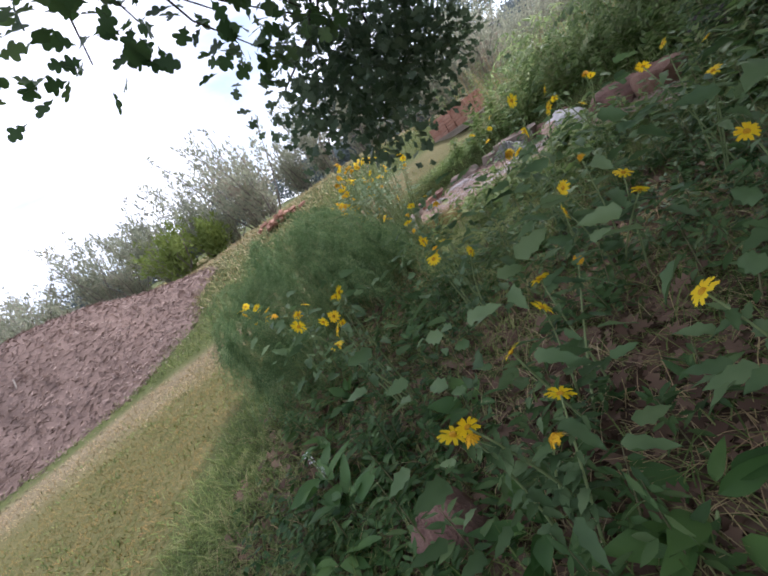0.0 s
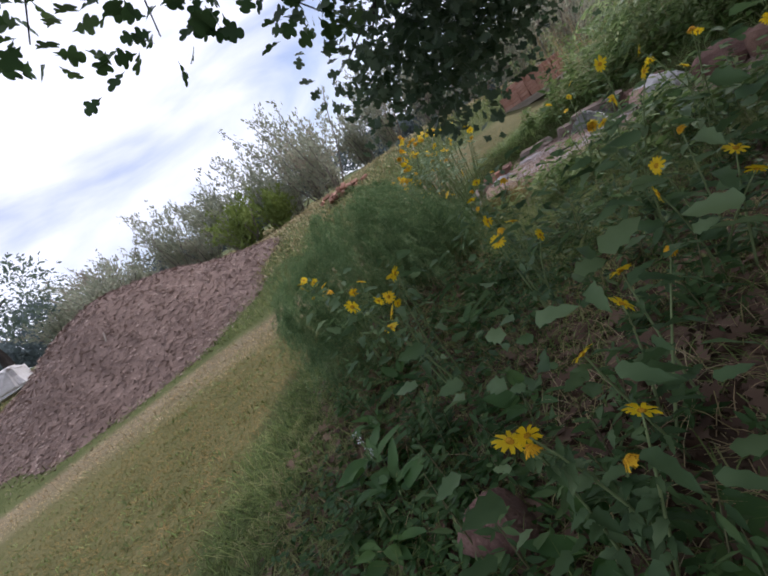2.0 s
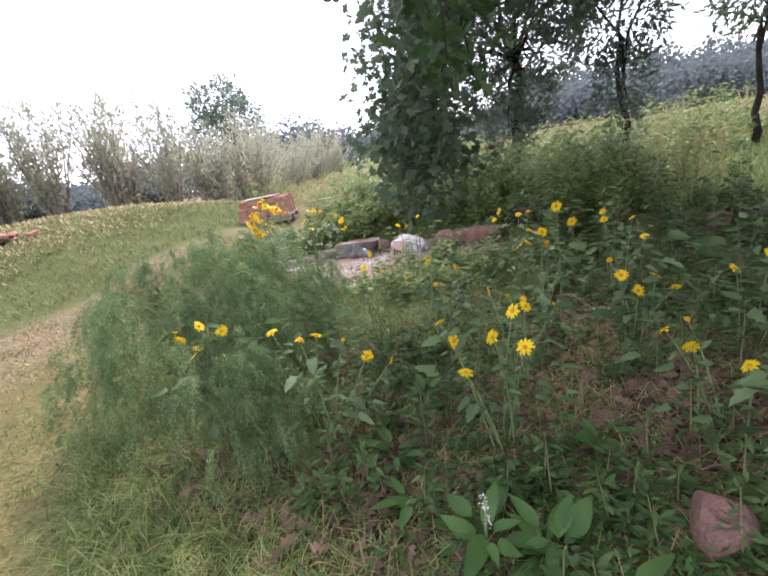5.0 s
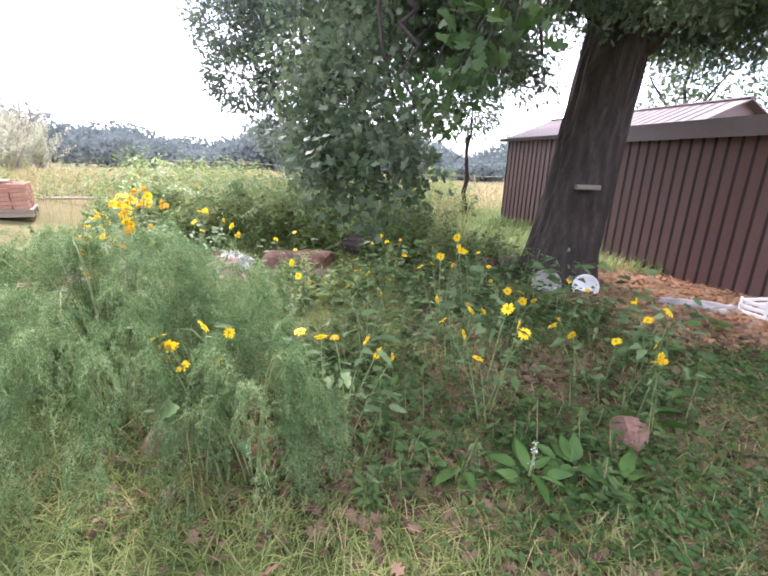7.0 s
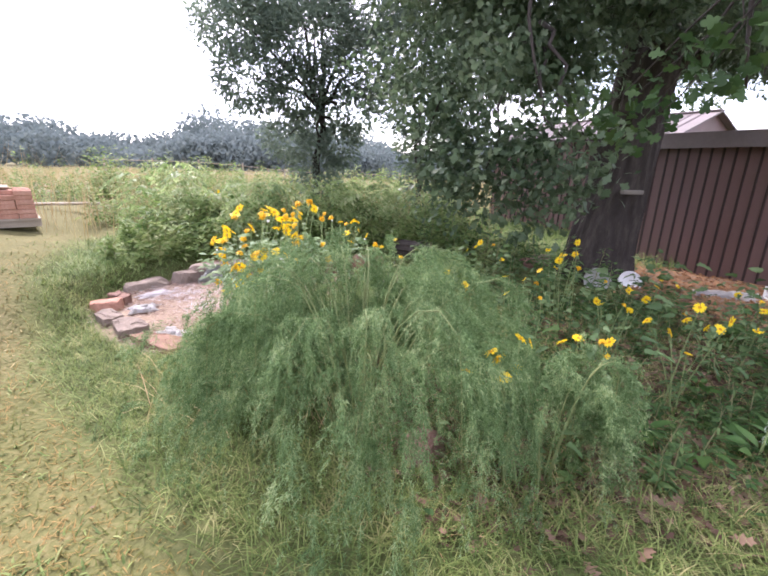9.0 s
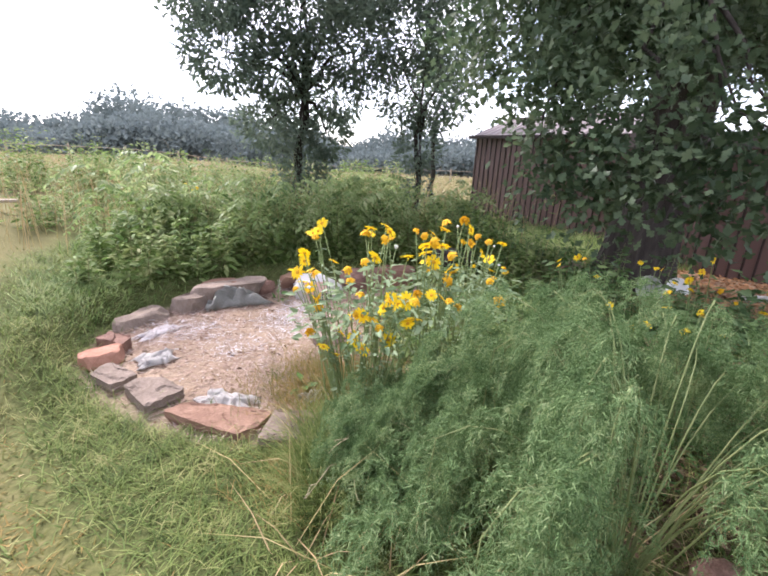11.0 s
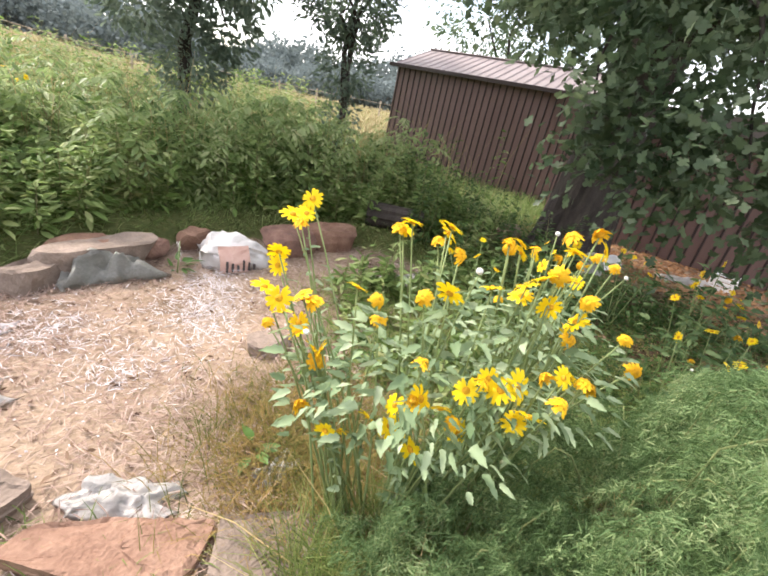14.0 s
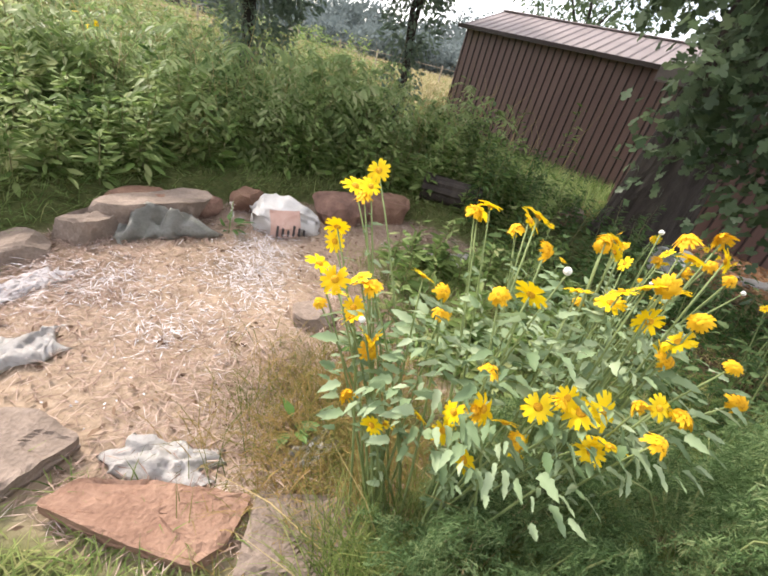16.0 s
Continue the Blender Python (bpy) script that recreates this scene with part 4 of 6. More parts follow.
def oak_tree():
    tree = thing("oak_tree", 2.42, 6.02, float(land(2.42, 6.02)) - 0.05, "large old oak with rough dark bark and drooping leafy boughs", "tree")
    base = np.array([2.42, 6.02, 0.0])
    bm = bmesh.new()
    sides, levels = 40, 30
    rings = []
    for j in range(levels + 1):
        z = 3.5 * j / levels
        r = 0.455 + 0.15 * math.exp(-z / 0.35) - 0.025 * z
        cx, cy = 0.11 * z, 0.02 * z
        ring = []
        for k in range(sides):
            a = 2 * math.pi * k / sides
            flute = 1 + 0.06 * math.sin(5 * a + 0.6 * z) * math.exp(-z / 0.9) + 0.05 * noise.noise(Vector((math.cos(a) * 2, math.sin(a) * 2, z * 0.8)))
            ridge = 0.016 * noise.noise(Vector((math.cos(a) * 9, math.sin(a) * 9, z * 1.6)))
            rr = r * flute + ridge + 0.012 * (1 if (k + int(2.3 * z + noise.noise(Vector((a, z, 3))) * 2)) % 3 else -1)
            ring.append(bm.verts.new((cx + rr * math.cos(a), cy + rr * math.sin(a), z)))
        rings.append(ring)
    for a, b in zip(rings, rings[1:]):
        for k in range(sides):
            bm.faces.new((a[k], a[(k + 1) % sides], b[(k + 1) % sides], b[k]))
    bm.faces.new(rings[-1])
    part("trunk", bm, M["bark"], tree, "thick ridged grey-brown trunk")
    top = np.array([0.38, 0.06, 3.35])
    limbs = [((-3.2, 0.6, 5.0), 0.17, 0.7), ((-2.6, -2.2, 3.6), 0.15, 0.9), ((-1.6, -3.6, 3.1), 0.12, 0.8), ((2.6, -1.4, 4.6), 0.15, 0.5), ((1.0, 3.0, 5.6), 0.15, 0.4),
             ((-1.8, 2.2, 5.4), 0.14, 0.5), ((0.4, -0.6, 6.8), 0.18, 0.2), ((3.2, 1.2, 5.2), 0.14, 0.4), ((-3.6, -0.6, 5.2), 0.13, 0.7), ((1.0, -2.8, 4.2), 0.12, 0.5)]
    for k, (end, r, sag) in enumerate(limbs):
        start = top * (1, 1, 1) - (0, 0, 0.15 + 0.12 * (k % 4))
        p = bend(start, end, sag, 0.09, 9, k)
        limb = part("limb", tube(p, np.linspace(r, 0.035, 9), 8), M["bark"], tree)
        for q in range(5):
            a = p[3 + q]
            e = a + unit(rng.normal(0, 1, 3)) * rng.uniform(0.6, 1.1) + (0, 0, -0.15)
            part("branch", tube(bend(a, e, 0.05, 0.05, 5, 10 * k + q), np.linspace(0.028, 0.008, 5), 5), M["bark"], limb)
    hang = [((-2.6, -2.2, 3.6), (-2.28, -2.7, 2.0)), ((-1.6, -3.6, 3.1), (-1.5, -3.6, 2.1))]
    for k, (a, e) in enumerate(hang):
        part("branch", tube(bend(a, e, 0.12, 0.06, 7, 70 + k), np.linspace(0.03, 0.008, 7), 5), M["bark"], tree)
    b = base
    crown = [  # world ellipsoids
        (0.75, 4.25, 2.75, 0.5, 0.45, 0.5, 1.0), (0.35, 3.9, 3.5, 0.7, 0.6, 0.4, 1.2), (0.9, 6.0, 2.95, 0.8, 0.6, 0.42, 1.2), (1.6, 6.9, 2.9, 0.7, 0.6, 0.4, 0.9), 
        (-0.6, 6.4, 5.6, 1.5, 1.4, 0.8, 2.8), (0.5, 7.0, 4.4, 1.2, 1.0, 1.0, 2.6), (-0.4, 4.6, 3.6, 0.9, 0.8, 0.6, 2.6), (0.4, 5.2, 3.4, 0.9, 0.8, 0.5, 2.4), (0.6, 3.4, 3.6, 0.8, 0.6, 0.4, 1.3), (1.6, 4.6, 3.3, 0.8, 0.8, 0.4, 1.8), (2.8, 4.6, 3.3, 0.8, 0.7, 0.4, 1.6), (3.9, 5.6, 3.3, 0.9, 0.9, 0.4, 1.8),
        # The mass at (1.4, 3.2, 4.9) is unseen, added to shade the bed.
        (3.6, 6.2, 3.7, 1.2, 1.0, 0.6, 1.8), (5.2, 4.6, 3.9, 1.2, 1.6, 0.7, 2.0), (1.4, 3.2, 4.9, 1.9, 1.7, 0.5, 3.2), (3.2, 2.6, 4.9, 1.5, 1.5, 0.5, 2.2),
        (2.6, 6.2, 6.4, 3.0, 2.8, 1.6, 4.5), (4.6, 5.2, 4.6, 1.6, 1.8, 1.0, 2.6), (1.2, 4.8, 4.6, 1.5, 1.4, 0.9, 2.2), (3.4, 3.6, 4.4, 1.4, 1.3, 0.8, 1.6), (2.6, 8.4, 4.6, 1.8, 1.4, 1.3, 2.0),
        (1.5, 6.8, 3.5, 0.9, 0.9, 0.5, 0.9), (4.4, 7.6, 3.9, 1.4, 1.4, 0.8, 2.2), (4.5, 6.6, 3.5, 1.1, 1.2, 0.5, 3.0), (3.6, 5.0, 3.6, 0.8, 0.8, 0.4, 1.4), (-0.6, 5.6, 5.2, 1.6, 1.5, 1.1, 2.0),
        (1.3, 2.9, 3.2, 0.9, 0.8, 0.35, 0.8)]
    v, f = oak_leaves([(c[0] - b[0], c[1] - b[1], c[2] - b[2] + 0.05, *c[3:]) for c in crown], 72000, 0.088)
    tagged(put("crown", mesh_of("crown", v, f, M["oak_leaf"]), tree), "dense dark green lobed oak leaves")
    # the low bough over the start of the walk, with leaves that can be told apart
    bough = part("bough", tube(bend((-1.2, -2.9, 3.0), (-1.6, -4.75, 2.75), 0.1, 0.04, 7, 91), np.linspace(0.03, 0.012, 7), 6), M["bark"], tree)
    tips = [(0.80, 1.70, 2.42), (0.78, 1.68, 2.24), (0.71, 2.10, 2.28), (0.69, 2.08, 2.04), (0.60, 2.33, 2.12), (0.57, 2.62, 2.02), (0.50, 2.70, 1.82), (0.48, 2.98, 1.86), (0.90, 1.35, 2.42), (0.86, 1.25, 2.3), (0.75, 1.95, 2.5), (0.30, 3.05, 1.86)]
    meshes = []
    for k in range(3):
        lv = np.array(ROUND[0]) * 1.0
        lv[:, 1] *= 1 + 0.12 * (k - 1)
        lv[:, 2] += 0.05 * np.sin(3 * lv[:, 0] + k)
        meshes.append(mesh_of("leaf", lv, np.array(ROUND[1]), M["oak_leaf_one"]))
    for k, tip in enumerate(tips):
        q = np.array(tip) - b + (0, 0, 0.05)
        root = np.array([-1.45 - 0.08 * (k % 3), -3.3 - 0.12 * k, 2.9])
        spray = part("spray", tube(bend(root, q, 0.08, 0.03, 6, 120 + k), np.linspace(0.010, 0.003, 6), 4), M["bark"], bough)
        for j in range(26):
            p = q + rng.normal(0, (0.08, 0.095, 0.06)) + (0, 0, 0.03)
            d = unit((p - q) + rng.normal(0, 0.06, 3) + (0, 0, -0.05))[None]
            ax = frames_along(d, unit(rng.normal(0, 0.7, 3) + (0.6, 0.2, 0.5))[None])[0]
            m = Matrix([[*(ax[i] * rng.uniform(0.09, 0.125)), p[i]] for i in range(3)] + [[0, 0, 0, 1]])
            put("leaf", meshes[j % 3], spray, m)
    # the low bough that droops over the bed, from the lawn's side to the straw bed
    curtain = [(0.22, 2.86, 1.55, 0.20, 0.20, 0.32, 0.5), (-0.06, 3.17, 1.56, 0.26, 0.26, 0.42, 1.1), (-0.34, 3.56, 1.58, 0.28, 0.30, 0.44, 1.4), (-0.58, 3.92, 1.62, 0.20, 0.26, 0.42, 0.8),
               (-0.12, 3.45, 2.2, 0.26, 0.28, 0.3, 0.5), (-0.5, 4.1, 2.2, 0.42, 0.4, 0.38, 1.1), (-0.95, 4.7, 2.5, 0.4, 0.4, 0.4, 0.8), (0.1, 4.0, 2.75, 0.5, 0.5, 0.35, 0.8), (-0.4, 4.5, 2.8, 0.5, 0.5, 0.4, 0.9), (0.55, 4.6, 2.6, 0.5, 0.45, 0.4, 0.9)]
    for k, (a, e) in enumerate((((0.3, 4.6, 3.0), (0.1, 2.75, 1.75)), ((0.0, 4.6, 3.0), (-0.7, 3.95, 1.7)), ((0.1, 4.0, 2.8), (-0.3, 3.3, 1.6)), ((0.2, 3.8, 2.8), (0.3, 2.9, 1.75)))):
        part("branch", tube(bend(np.array(a) - b, np.array(e) - b, 0.1, 0.05, 7, 170 + k), np.linspace(0.022, 0.005, 7), 5), M["bark"], tree)
    v, f = oak_leaves([(c[0] - b[0], c[1] - b[1], c[2] - b[2] + 0.05, *c[3:]) for c in curtain], 6200, 0.076, ROUND)
    tagged(put("hanging_foliage", mesh_of("hanging_foliage", v, f, M["oak_leaf"]), tree), "drooping curtain of lobed oak leaves")
    part("nesting_board", block(-0.10, 0.20, -0.55, -0.47, 1.34, 1.40, 0.01), M["twig"], tree, "small weathered board fixed to the trunk")
    return tree


oak_tree()


# ---- asparagus: feathery clumps of arching stems ----
def asparagus(x, y, radius, height, stems, label, seed, lie=1.0):
    """Arching stems with long drooping side shoots, each feathered with fine needles, so that plumes and dark gaps show."""
    g = np.random.default_rng(seed)
    bush = thing("asparagus_bush", x, y, float(land(x, y)) - 0.03, label, "shrub", "asparagus clumps")
    places, ways, sizes = [], [], []
    for k in range(stems):
        a = g.uniform(0, 2 * np.pi)
        reach = radius * g.uniform(0.3, 1.08)
        top = height * g.uniform(0.70, 1.08) * (1 - 0.30 * (reach / radius) ** 2)
        low = max(0.06, top * g.uniform(0.05, 0.6) * lie)
        t = np.linspace(0, 1, 12)
        rad = 0.12 * radius * g.random() + reach * (0.84 * np.minimum(t / 0.62, 1) ** 1.4 + 0.16 * t)
        z = top * np.sin(np.minimum(t / 0.55, 1) * np.pi / 2)
        late = t > 0.55
        z[late] = top - (top - low) * ((t[late] - 0.55) / 0.45) ** 1.4
        swirl = a + g.normal(0, 0.25) * t
        p = np.column_stack([rad * np.cos(swirl), rad * np.sin(swirl), z])
        if k % 3 == 0:
            part("stem", tube(p, np.linspace(0.0045, 0.0015, 12), 4), M["fern_stem"], bush)
        n_side, m = 24, 90
        tt = g.uniform(0.28, 1.0, n_side) ** 0.75
        root = np.column_stack([np.interp(tt, t, p[:, i]) for i in range(3)])
        out = unit(np.column_stack([np.cos(swirl[0]) + g.normal(0, 0.7, n_side), np.sin(swirl[0]) + g.normal(0, 0.7, n_side), g.normal(0.1, 0.3, n_side)]))
        length = g.uniform(0.10, 0.34, n_side)[:, None, None]
        s = g.random((n_side, m, 1)) ** 0.85
        fall = g.uniform(0.4, 1.0, n_side)[:, None, None] * np.array([0, 0, -1.0])
        q = root[:, None] + out[:, None] * length * (s - 0.45 * s ** 2) + fall * length * s ** 1.8
        along = unit(out[:, None] * (1 - 0.9 * s) + fall * 1.8 * s ** 0.8)
        q = q + g.normal(0, 0.0075, q.shape) * (1.25 - 0.7 * s)
        q[..., 2] = np.maximum(q[..., 2], 0.03)
        places.append(q.reshape(-1, 3))
        ways.append((along * 0.9 + g.normal(0, 0.62, q.shape)).reshape(-1, 3))
        sizes.append((g.uniform(0.014, 0.036, (n_side, m)) * (1.15 - 0.45 * s[..., 0])).ravel())
    p, d, s = np.concatenate(places), np.concatenate(ways), np.concatenate(sizes)
    v, f = scatter(SPIKE[0], SPIKE[1], p, frames_along(d, unit(rng.normal(0, 1, d.shape))), np.column_stack([s, np.full(len(s), 0.0030), s]))
    tagged(put("foliage", mesh_of("foliage", v, f, M["fern"]), bush), "fine feathery green needles")
    return bush


asparagus(-1.32, 2.02, 0.94, 1.20, 104, "large feathery asparagus bush arching over the lawn's edge", 3)
asparagus(-0.38, 1.62, 0.33, 0.84, 20, "small feathery asparagus clump among the daisies", 4)
asparagus(-1.55, 2.62, 0.66, 0.74, 44, "low asparagus clump drooping over dry grass", 5)
asparagus(-1.96, 2.70, 0.46, 0.60, 34, "thin asparagus sprays leaning over dry grass", 6, 0.6)


# ---- daisies ----
def petal_mesh(name, n, material, size, droop, seed):
    g = np.random.default_rng(seed)
    a = np.linspace(0, 2 * np.pi, n, endpoint=False) + g.normal(0, 0.07, n)
    tv = [(0.16, -0.08, 0), (0.16, 0.08, 0), (0.62, 0.17, 0.10), (0.62, -0.17, 0.10), (1.0, 0.10, -droop), (1.0, -0.10, -droop), (0.93, 0.0, -droop * 0.7)]
    tf = [(0, 1, 2), (0, 2, 3), (3, 2, 6), (2, 4, 6), (3, 6, 5)]
    d = np.column_stack([np.cos(a), np.sin(a), g.normal(0.05, 0.12, n)])
    v, f = scatter(tv, tf, np.zeros((n, 3)), frames_along(d), g.uniform(0.85, 1.1, n) * size)
    return mesh_of(name, v, f, material)


def dome_mesh(name, r, high, material):
    bm = bmesh.new()
    bmesh.ops.create_icosphere(bm, subdivisions=2, radius=1)
    for v in bm.verts:
        k = 1 + 0.12 * noise.noise(v.co * 7)
        v.co = Vector((v.co.x * r * k, v.co.y * r * k, v.co.z * high * k + high * 0.3))
    me = bpy.data.meshes.new(name)
    bm.to_mesh(me)
    bm.free()
    me.materials.append(material)
    return me


FRESH = [petal_mesh("flower", 12, M["petal"], 0.035, 0.02, k) for k in range(3)]
SPENT = [petal_mesh("flower", 15, M["spent"], 0.025, 0.35, 9 + k) for k in range(2)]
DISC, DISC_SPENT, SEED_HEAD = dome_mesh("disc", 0.0095, 0.006, M["disc"]), dome_mesh("disc", 0.012, 0.011, M["disc"]), dome_mesh("seed_head", 0.009, 0.0085, M["seed"])


def leaf_mesh(name, material, wide, fold, wave, teeth=None):
    """A pointed leaf with a folded midrib, along x, 1 long."""
    t = np.linspace(0, 1, 8)
    w = wide * np.sin(np.pi * t ** 0.72) ** 0.9 * (1 - 0.15 * t)
    if teeth:
        w = wide * np.array(teeth)
    zs = -0.22 * t ** 2
    left = np.column_stack([t, w, zs + fold * w + wave * np.sin(9 * t)])
    mid = np.column_stack([t, 0 * t, zs - 0.012])
    right = np.column_stack([t, -w, zs + fold * w - wave * np.sin(9 * t + 1)])
    v = np.concatenate([left, mid, right])
    f = [(i, i + 8, i + 9, i + 1) for i in range(7)] + [(i + 8, i + 16, i + 17, i + 9) for i in range(7)]
    return mesh_of(name, v, np.array(f), material, True)


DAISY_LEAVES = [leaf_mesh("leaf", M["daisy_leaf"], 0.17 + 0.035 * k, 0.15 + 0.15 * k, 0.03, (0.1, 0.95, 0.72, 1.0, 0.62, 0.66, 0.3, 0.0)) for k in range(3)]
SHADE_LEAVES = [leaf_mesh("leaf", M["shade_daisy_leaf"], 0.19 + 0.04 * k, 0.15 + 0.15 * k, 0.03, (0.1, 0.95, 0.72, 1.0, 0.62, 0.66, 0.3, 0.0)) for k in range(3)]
BROAD_LEAVES = [leaf_mesh("leaf", M["broad"], 0.17 + 0.04 * k, 0.2, 0.015) for k in range(3)]


def leaf_at(me, p, d, size, parent, g, name="leaf", turn=0.35):
    ax = frames_along(unit(d)[None], unit(np.array([0, 0, 1.0]) + g.normal(0, turn, 3))[None])[0] * size
    put(name, me, parent, Matrix([[*ax[i], p[i]] for i in range(3)] + [[0, 0, 0, 1]]))


def daisy(x, y, heads, label, leaves=5, leaf_size=0.085, seed=1, spent=0.3, scale=1.0, low_leaves=0, more=0.0, tall=0.85, leaf_from=0.18):
    """A cowpen daisy: a stem to each head (world places), leaves up the stems, and open or spent flowers."""
    g = np.random.default_rng(seed)
    z0 = float(land(x, y)) - 0.02
    plant = thing("daisy_plant", x, y, z0, label, "flower", "yellow daisies")
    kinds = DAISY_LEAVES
    # Plants leafy from low down get the shade-darkened leaf copy, smaller and denser.
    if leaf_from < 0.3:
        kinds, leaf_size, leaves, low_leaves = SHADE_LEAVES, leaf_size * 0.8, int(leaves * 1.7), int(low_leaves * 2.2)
    heads = list(heads)
    for head in heads[:]:
        if g.random() < more:
            heads.append(tuple(np.array(head) + g.normal(0, (0.05, 0.05, 0.05)) - (0, 0, 0.03)))
    for k, head in enumerate(heads):
        h = np.array(head) - (x, y, z0)
        start = np.array([g.normal(0, 0.05), g.normal(0, 0.05), 0])
        mid = start + (h - start) * (0.45, 0.45, 0.62) + g.normal(0, 0.02, 3)
        t = np.linspace(0, 1, 7)[:, None]
        p = (1 - t) ** 2 * start + 2 * t * (1 - t) * mid + t * t * h
        part("stem", tube(p, np.linspace(0.0055, 0.0025, 7), 5), M["daisy_stem"], plant)
        for j in range(leaves):
            u = g.uniform(leaf_from, 0.92)
            q = np.array([np.interp(u, t[:, 0], p[:, i]) for i in range(3)])
            a = g.uniform(0, 2 * np.pi)
            leaf_at(kinds[g.integers(0, 3)], q, np.array([np.cos(a), np.sin(a), g.uniform(-0.25, 0.5)]), leaf_size * g.uniform(0.65, 1.35) * (0.98 - 0.28 * u), plant, g)
        old = g.random() < spent
        tilt_x, tilt_y = g.normal(48, 20), g.normal(0, 22)
        m = pose(*h, tilt_x if not old else g.normal(30, 35), tilt_y, g.uniform(0, 360)) @ Matrix.Diagonal((scale * g.uniform(0.8, 1.12),) * 3).to_4x4()
        if old and g.random() < 0.1:
            put("seed_head", SEED_HEAD, plant, m)
            continue
        fl = put("flower", SPENT[g.integers(0, 2)] if old else FRESH[g.integers(0, 3)], plant, m)
        put("disc", DISC_SPENT if old else DISC, fl, Matrix.Identity(4))
        if old:
            for q in range(2):
                put("withered_petals", SPENT[q], fl, pose(0, 0, 0.006 + 0.006 * q, 0, 0, 40 * q + 13) @ Matrix.Diagonal((0.8 - 0.2 * q,) * 3).to_4x4())
    for j in range(low_leaves):
        a, r = g.uniform(0, 2 * np.pi), 0.30 * np.sqrt(g.random())
        q = np.array([r * np.cos(a), r * np.sin(a), g.uniform((0.1 + 1.45 * leaf_from) * tall, tall) * (1 - 0.4 * r)])
        leaf_at(kinds[g.integers(0, 3)], q, np.array([np.cos(a), np.sin(a), g.uniform(-0.3, 0.4)]), leaf_size * g.uniform(0.7, 1.6), plant, g, "leaf", 0.7)
    return plant


daisy(-2.20, 3.20, [(-2.32, 3.64, 1.15), (-2.36, 3.61, 1.07), (-2.37, 3.68, 1.08), (-2.43, 3.60, 0.97), (-2.43, 3.60, 0.92), (-2.41, 3.38, 0.92), (-2.45, 3.42, 0.84), (-2.49, 3.45, 0.79), (-2.41, 3.38, 0.82), (-2.38, 3.35, 0.91), (-2.39, 3.29, 0.78), (-2.37, 3.27, 0.79), (-2.42, 3.25, 0.60), (-2.35, 3.19, 0.53), (-2.26, 3.11, 0.64), (-2.21, 3.27, 0.95), (-2.20, 3.26, 0.89)],
      "yellow cowpen daisy with grey-green leaves beside the straw", 8, 0.045, 41, 0.35, 1.2, 170, 0.7, 0.95, 0.42)
daisy(-2.08, 3.05, [(-2.18, 3.03, 0.88), (-2.24, 3.02, 0.76), (-2.21, 2.99, 0.79), (-2.18, 3.01, 0.66), (-2.17, 2.99, 0.60), (-2.13, 2.96, 0.77), (-2.10, 2.93, 0.74), (-2.10, 3.09, 1.06), (-2.03, 3.17, 1.14), (-1.98, 3.12, 1.11), (-2.09, 3.42, 1.13), (-2.06, 3.40, 1.16), (-2.00, 3.27, 1.19), (-2.02, 2.88, 0.88), (-1.99, 2.86, 0.90), (-1.98, 2.85, 0.79), (-1.95, 2.82, 0.82)],
      "tall flowering cowpen daisy, some heads spent and ochre", 8, 0.045, 42, 0.5, 1.2, 210, 0.7, 1.05, 0.42)
daisy(-1.80, 3.02, [(-1.86, 3.00, 1.14), (-1.83, 2.98, 1.16), (-1.87, 3.15, 1.19), (-1.75, 3.04, 1.25), (-1.66, 3.02, 1.27), (-1.95, 2.82, 0.95), (-1.88, 2.82, 0.94), (-1.79, 2.81, 0.91), (-1.76, 2.91, 1.11), (-1.76, 2.92, 1.04), (-1.84, 3.06, 1.09), (-1.56, 2.87, 0.99), (-1.76, 2.92, 0.98), (-2.05, 2.91, 0.90)],
      "cowpen daisy with bright yellow and drying heads", 8, 0.045, 43, 0.45, 1.15, 200, 0.7, 1.08, 0.42)
daisy(-1.50, 3.25, [(-1.76, 3.19, 1.14), (-1.62, 3.19, 1.21), (-1.74, 3.17, 0.98), (-1.58, 3.09, 1.14), (-1.56, 3.06, 1.18), (-1.51, 3.02, 1.16), (-1.40, 3.20, 1.02), (-1.35, 3.30, 1.10), (-1.25, 3.35, 0.95), (-1.30, 3.5, 1.0), (-1.15, 3.45, 0.9), (-1.45, 3.4, 1.08)],
      "bushy daisy with many small yellow heads", 7, 0.045, 44, 0.4, 0.9, 150, 0.9, 1.05, 0.4)
BED = "yellow daisy with broad green leaves growing in leaf litter"
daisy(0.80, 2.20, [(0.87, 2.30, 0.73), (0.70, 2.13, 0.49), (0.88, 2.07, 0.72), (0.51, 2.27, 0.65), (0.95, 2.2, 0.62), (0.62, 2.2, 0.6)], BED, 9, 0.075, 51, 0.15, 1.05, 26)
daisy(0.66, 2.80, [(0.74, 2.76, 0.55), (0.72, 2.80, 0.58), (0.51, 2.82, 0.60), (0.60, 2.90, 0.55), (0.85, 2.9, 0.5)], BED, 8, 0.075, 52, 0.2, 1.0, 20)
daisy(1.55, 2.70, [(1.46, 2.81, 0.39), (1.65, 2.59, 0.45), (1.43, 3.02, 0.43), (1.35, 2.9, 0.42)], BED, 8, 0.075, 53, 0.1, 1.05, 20)
